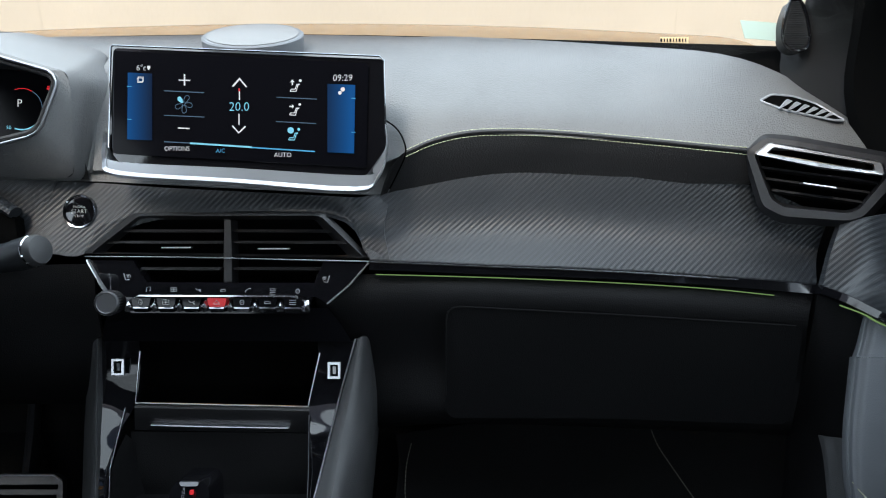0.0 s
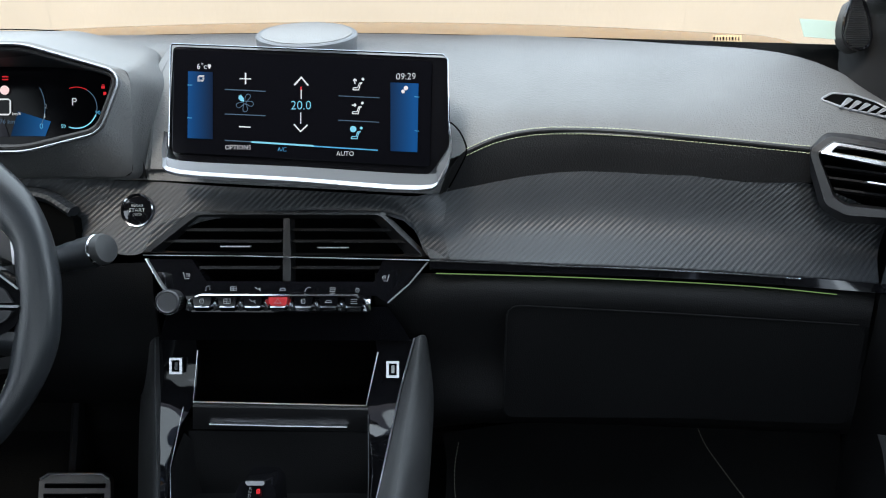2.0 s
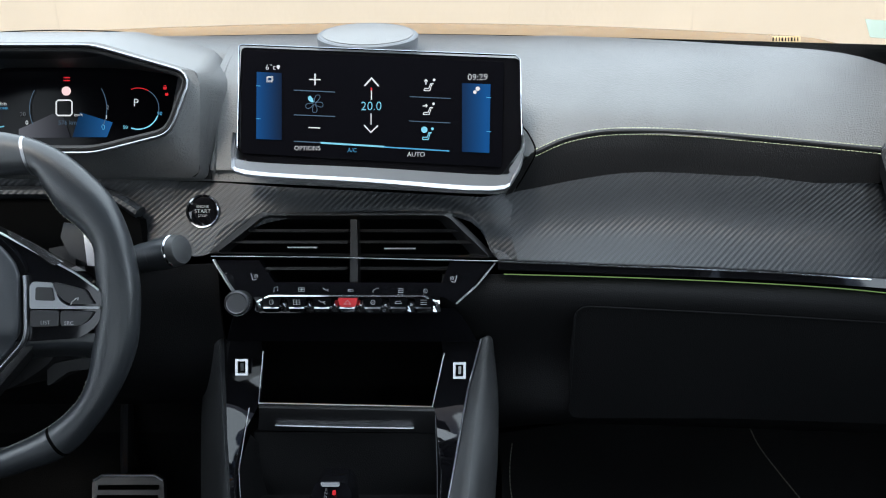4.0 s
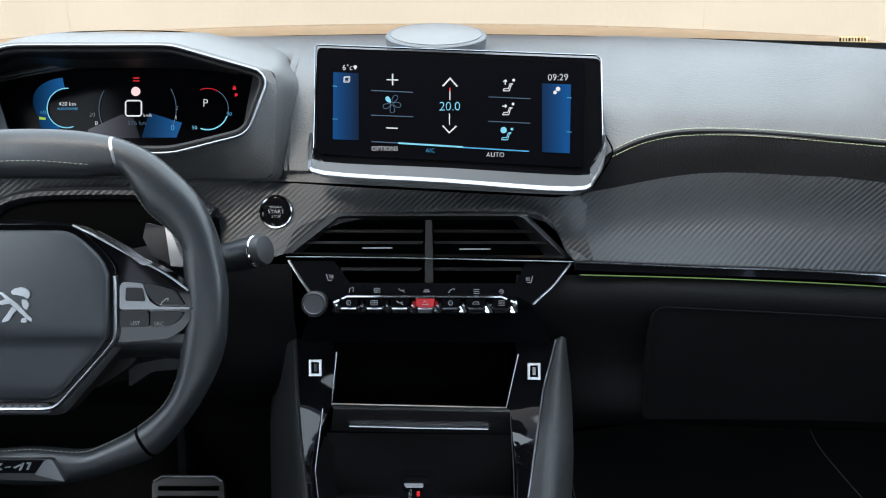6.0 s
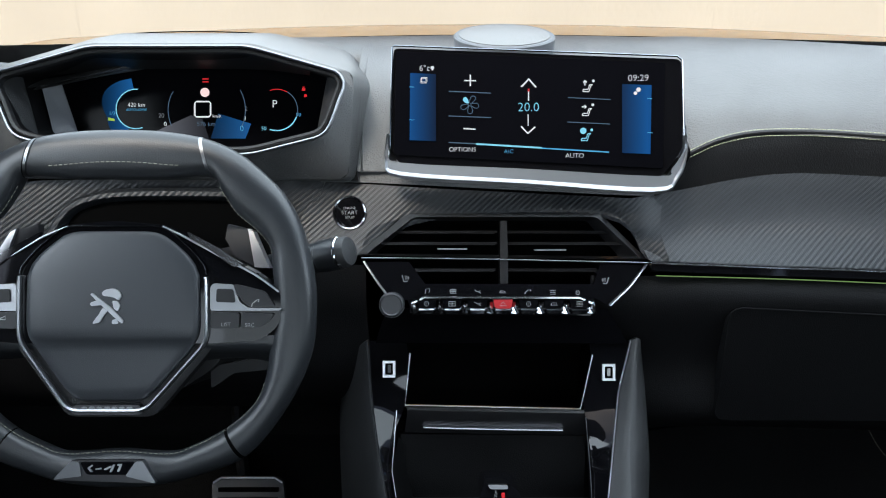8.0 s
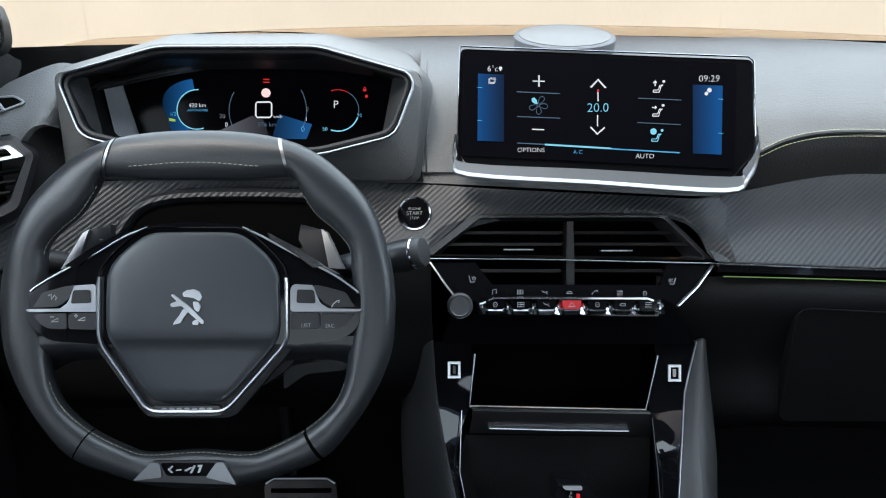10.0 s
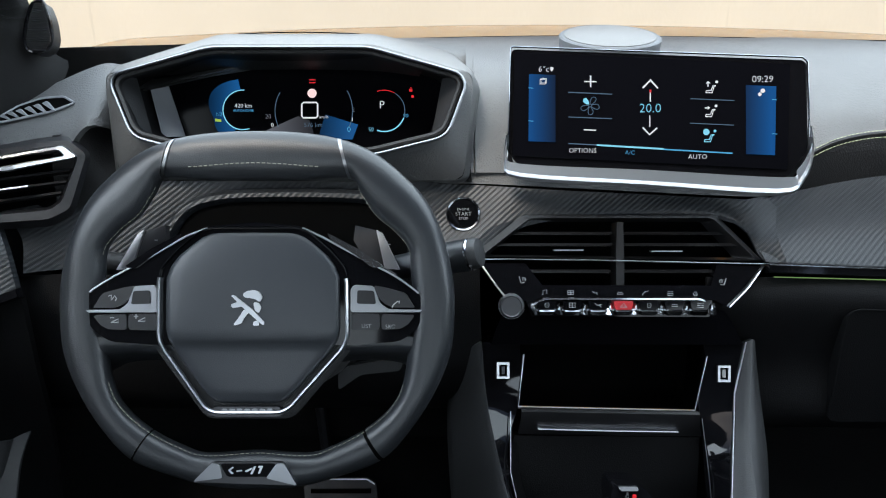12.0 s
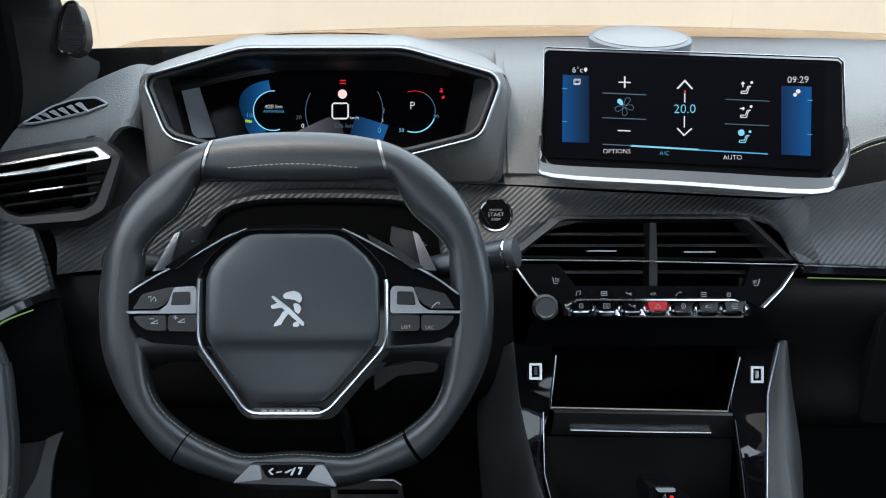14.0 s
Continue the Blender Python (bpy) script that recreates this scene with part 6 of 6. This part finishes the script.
# emblem, as a plain raised chrome shape
emblem = [
    [(506, 517), (513, 512), (525, 510), (535, 514), (540, 523), (535, 531), (528, 526), (518, 524), (508, 523)],
    [(486, 520), (490, 518), (520, 541), (543, 565), (541, 571), (528, 560), (506, 540)],
    [(485, 535), (498, 530), (510, 532), (514, 538), (502, 539), (488, 541)],
    [(508, 543), (516, 549), (508, 558), (503, 568), (490, 571), (492, 566), (500, 556)],
    [(524, 531), (533, 532), (538, 540), (533, 550), (526, 544)],
    [(524, 564), (532, 562), (534, 571), (523, 571)],
]
for pts in emblem:
    plate(pts, 0.0205, 0.004, SATIN, "emblem", "plain chrome emblem", 0.0015, 0.0014)

# spoke key pads
for flip in (False, True):
    def fl(pts):
        return [(1046 - x, y) for x, y in reversed(pts)] if flip else pts
    plate(fl([(250, 536), (262, 516), (300, 506), (318, 503), (312, 520), (300, 534), (285, 541), (246, 541)]), 0.0155, 0.006, SLAT, "key", "dark grey key", 0.003, 0.001)
    plate(fl([(234, 545), (292, 544), (306, 534), (318, 504), (352, 502), (357, 510), (357, 546), (354, 549), (238, 549)]), 0.0160, 0.006, STEEL, "key_bridge", "satin silver bridge between keys", 0.002, 0.001)
    plate(fl([(317, 512), (345, 511), (346, 534), (313, 535)]), 0.0175, 0.006, MATT, "roller", "ribbed dark roller", 0.002, 0.001)
    plate(fl([(246, 554), (304, 552), (304, 579), (272, 578), (258, 570)]), 0.0155, 0.006, SLAT, "key", "dark grey key", 0.003, 0.001)
    plate(fl([(307, 552), (356, 551), (357, 580), (307, 579)]), 0.0155, 0.006, SLAT, "key", "dark grey key", 0.003, 0.001)
    plate(fl([(300, 470), (345, 440), (398, 412), (392, 424), (350, 450), (318, 474)]), 0.0150, 0.004, CHROME if flip else PIANO, "spoke_blade", "bright blade over the spoke", 0.002, 0.001)
# Metal beads added along the black carrier for its white reflection lines.
part("spoke_edge_glint", tube([wh(x - 523, y - 545, 0.0135) for x, y in ((240, 514), (250, 506), (283, 486), (347, 452), (402, 420), (442, 404))], 0.0010, 0.0014, 6, n=4), SATIN, wheel, "fine bright edge")
part("spoke_edge_glint", tube([wh(x - 523, y - 545, 0.0135) for x, y in ((806, 517), (796, 509), (763, 486), (699, 452), (644, 422), (606, 404))], 0.0010, 0.0014, 6, n=4), SATIN, wheel, "fine bright edge")
for text, x, y in (("LIST", 716, 573), ("SRC", 757, 574)):
    writing("lettering", text, 0.0048, Matrix.Translation(wh(x - 523, y - 545, 0.0158)) @ Matrix.Rotation(math.pi / 2, 4, "X"), PRINT, wheel)
for x, y, line in ((280, 524, ((-7, -3), (-2, -5), (-2, 4), (4, -4), (7, 1), (5, 5))), (284, 563, ((-6, 3), (6, -3), (6, 3), (-6, 3))), (328, 561, ((-4, 3), (8, -3), (8, 3), (-4, 3))), (766, 536, ((-6, 6), (-4, 1), (3, -5), (7, -6), (6, -2)))):
    part("key_mark", tube([wh(x + u - 523, y + v - 545, 0.0158) for u, v in line], 0.0005, 0.0004, 5), PRINT, wheel)
for x, y, up in ((280, 558, False), (321, 556, True)):
    part("key_mark", tube([wh(x - 527, y - 545, 0.0158), wh(x - 520, y - 545, 0.0158)], 0.0005, 0.0004, 5), PRINT, wheel)
    if up:
        part("key_mark", tube([wh(x - 523.5, y - 548.5, 0.0158), wh(x - 523.5, y - 541.5, 0.0158)], 0.0005, 0.0004, 5), PRINT, wheel)
# lower badge plate
plate([(420, 838), (452, 806), (575, 806), (598, 846), (420, 840)], 0.0165, 0.012, PEDAL, "badge_plate", "steel badge plate on the rim", 0.003, 0.002)
plate([(466, 808), (562, 808), (552, 830), (478, 830)], 0.0182, 0.006, PIANO, "badge_inlay", "black badge inlay", 0.003, 0.001)
plate([(420, 838), (452, 806), (466, 808), (470, 832)], 0.0190, 0.006, STEEL, "badge_wing", "silver wing", 0.002, 0.001)
plate([(598, 845), (575, 806), (562, 808), (545, 832)], 0.0190, 0.006, STEEL, "badge_wing", "silver wing", 0.002, 0.001)
for pts in ([(480, 818), (488, 812), (490, 814), (484, 819), (490, 824), (486, 825)], [(494, 819), (504, 818), (504, 820), (494, 821)], [(508, 820), (520, 814), (522, 816), (512, 822)], [(524, 812), (528, 812), (522, 825), (518, 825)], [(532, 811), (540, 811), (535, 824), (531, 824), (535, 814), (531, 814)]):
    plate(pts, 0.0192, 0.004, SATIN, "raised_mark", "", 0.0006, 0.0003)

# paddles, stalks, column
for flip in (False, True):
    g = thing("shift_paddle", "silver-edged shift paddle behind the wheel", "paddle", (W0.x + (0.09 if flip else -0.09), 0.79, W0.z + 0.06), "shift paddles")

    def fx(p):
        return [((1046 - x, y) if flip else (x, y)) for x, y in p]

    def at_depth(p, d):
        k = d / 1468
        out = [(-0.4478 + (x - 784) * k, d - (y - 430) * 0.00014, -(y - 441) * k) for x, y in p]
        return out
    body = fx([(310, 405), (355, 394), (358, 420), (338, 452), (290, 474), (296, 440)])
    edge = fx([(308, 408), (318, 402), (302, 470), (276, 472)])
    part("blade", prism(at_depth(body, 0.794), 0.012, 0.002), SLAT, g, "dark grey blade")
    part("edge", prism(at_depth(edge, 0.790), 0.016, 0.002), SATIN, g, "satin silver edge")
    part("arm", prism(at_depth(fx([(330, 430), (380, 440), (380, 480), (330, 470)]), 0.80), 0.03, 0.002), MATT, g)
    k = 0.793 / 1468
    writing("lettering", "+" if flip else "-", 0.014, Matrix.Translation((-0.4478 + ((748 if flip else 343) - 784) * k, 0.7915, -((429 if flip else 418) - 441) * k)) @ Matrix.Rotation(math.pi / 2, 4, "X"), PRINT, g)

stalk = thing("wiper_stalk", "black control stalk with silver end ring", "stalk", ((-0.3995, 0.81, -0.0028)))
a, b = Vector(((-0.4645, 0.822, -0.0166))), Vector(((-0.3756, 0.782, 0.0005)))
d = (b - a).normalized()
part("lever", turned([(0.011, -0.02), (0.012, 0.0), (0.0136, 0.045), (0.0144, 0.046), (0.0144, 0.062), (0.0153, 0.063), (0.0156, 0.08), (0.0152, 0.084)], a, d, 28), HIDE, stalk, "dark grey lever")
part("collar", turned([(0.0152, 0.0), (0.0159, 0.001), (0.0159, 0.002), (0.0150, 0.003)], a + d * 0.083, d, 28), CHROME, stalk, "silver ring")
part("end_cap", turned([(0.0150, 0.0), (0.0150, 0.005), (0.0134, 0.009), (0.007, 0.0105), (0.0001, 0.0108)], a + d * 0.085, d, 28), HIDE_DARK, stalk, "rounded dark end cap")
for k, (x, y) in enumerate(((38, 440), (52, 442), (40, 462), (48, 466))):
    q = Vector(((x - 784) * 0.779 / 1468, 0.7775, -(y - 441) * 0.779 / 1468))
    part("stalk_mark", tube([q, q + Vector((0.003, 0, 0.0005))], 0.0005, 0.0006, 5), PRINT, stalk)
stalk2 = thing("light_stalk", "black light stalk with rounded grey end", "stalk", ((-0.7688, 0.8, -0.004)))
a, b = Vector(((-0.7226, 0.84, -0.0145))), Vector(((-0.7753, 0.8, -0.0056)))
d = (b - a).normalized()
part("lever", turned([(0.009, -0.02), (0.010, 0.0), (0.0125, 0.045), (0.012, 0.058)], a, d, 28), MATT, stalk2, "black lever")
part("end_cap", turned([(0.0118, 0.0), (0.0115, 0.004), (0.009, 0.008), (0.0001, 0.0106)], a + d * 0.057, d, 28), SLAT, stalk2, "rounded grey end cap")
col = thing("steering_column", "black steering column shroud under the dashboard", "steering column", ((-0.5995, 0.86, -0.0673)))
part("shroud", prism(rounded([(-0.6514, 0.785, -0.0188), (-0.5189, 0.785, -0.0188), (-0.4924, 0.785, -0.0612), (-0.4977, 0.785, -0.1036), (-0.5454, 0.785, -0.1354), (-0.6302, 0.785, -0.1354), (-0.6673, 0.785, -0.1036), (-0.6779, 0.785, -0.0612)], 0.02), 0.13, 0.006, taper=-0.1), MATT, col)
part("grip_lever", prism(rounded([(-0.5148, 0.8, -0.111), (-0.4716, 0.8, -0.1035), (-0.4527, 0.8, -0.1056), (-0.4554, 0.8, -0.1137), (-0.4932, 0.8, -0.1175), (-0.5148, 0.8, -0.1326)], 0.004), 0.02, 0.003), MATT, col, "grey column lock lever")

# ---------------------------------------------------------------- footwell
def deeper(pts):
    """Scales the pedal deeper into the footwell and lowers it to fit the camera's view."""
    return [(-0.551 + (x + 0.5017) * 1.1, y * 1.1, z * 1.1 - 0.010) for x, y, z in pts]


ped = thing("brake_pedal", "dark metal-edged brake pedal in the footwell", "pedal", ((-0.551, 1.1, -0.313)))
part("pad", prism(rounded(deeper([(-0.5446, 1, -0.2694), (-0.5351, 1, -0.264), (-0.4684, 1, -0.264), (-0.4589, 1, -0.2694), (-0.4527, 0.985, -0.3069), (-0.5398, 0.985, -0.3069)]), 0.006), 0.012, 0.002), SLAT, ped, "dark pad")
part("pad_edge", tube(deeper([(-0.5423, 0.998, -0.2689), (-0.5328, 0.998, -0.2628), (-0.4689, 0.998, -0.2628), (-0.4594, 0.998, -0.2689)]), 0.0014, 0.0016, 6), SATIN, ped, "bright metal edge")
for k in range(3):
    y = 846 + 16 * k
    part("rubber_bar", prism(deeper([((x - 784) * 0.994 / 1468 - 0.0439, 0.994 - 0.003 * k, -(yy - 441) * 0.994 / 1468) for x, yy in ((58, y), (164, y), (164, y + 7), (58, y + 7))]), 0.006, 0.001), DEEP, ped, "black rubber bar")
part("arm", tube(deeper([(-0.5057, 1.01, -0.2804), (-0.5257, 1.06, -0.2438), (-0.5409, 1.1, -0.1857)]), 0.008, 0.012, 8), MATT, ped)
mat_ = thing("footwell_trim", "black stitched carpet lining in the passenger footwell", "carpet", ((0.3048, 1.13, -0.2763)))
part("lining", sheet([[(-0.0641, 1.12, -0.251), (0.0917, 1.16, -0.2402), (0.2827, 1.134, -0.2426), (0.4616, 1.1, -0.239)], [(-0.0581, 1.08, -0.2862), (0.0885, 1.12, -0.2968), (0.3042, 1.1, -0.284), (0.4406, 1.05, -0.2782)], [(-0.064, 1, -0.3535), (0.0806, 1.02, -0.3606), (0.3307, 1.02, -0.3606), (0.4196, 1, -0.3535)]], 4, 4, 0.006), CARPET, mat_)
stitches([(0.2812, 1.128, -0.2413), (0.2886, 1.112, -0.2644), (0.3046, 1.088, -0.292), (0.3205, 1.055, -0.3191)], 0.006, 0.0042, 0.0011, "stitching", THREAD_DIM, mat_)
stitches([(-0.0422, 1.105, -0.2589), (-0.0471, 1.08, -0.2788), (-0.0484, 1.06, -0.3025), (-0.0468, 1.04, -0.3181)], 0.006, 0.0042, 0.0011, "stitching", THREAD_DIM, mat_)

# ---------------------------------------------------------------- on the windscreen
stk = single("windscreen_sticker", prism([(0.3207, 0.895, 0.2469), (0.367, 0.895, 0.2433), (0.3658, 0.895, 0.2238), (0.3256, 0.895, 0.2274)], 0.0006, 0), STICKER, ((0.3439, 0.895, 0.2353)), "pale green paper sticker on the windscreen", "sticker", smooth=False)
vin = thing("number_plaque", "small dark bar marks at the foot of the windscreen", "plaque", ((0.2779, 1, 0.2514)))
for k in range(9):
    x = (1170 + 5.4 * k - 784) / 1468
    w = 0.0012 if k % 3 else 0.002
    part("bar_mark", box((x - w / 2, 0.999, 0.2495), (x + w / 2, 1.0, 0.2535), 0), DEEP, vin, smooth=False)
part("plate", box((0.262, 1.0, 0.2475), (0.296, 1.002, 0.2555), 0.0003), LABEL, vin, "pale cream plate")
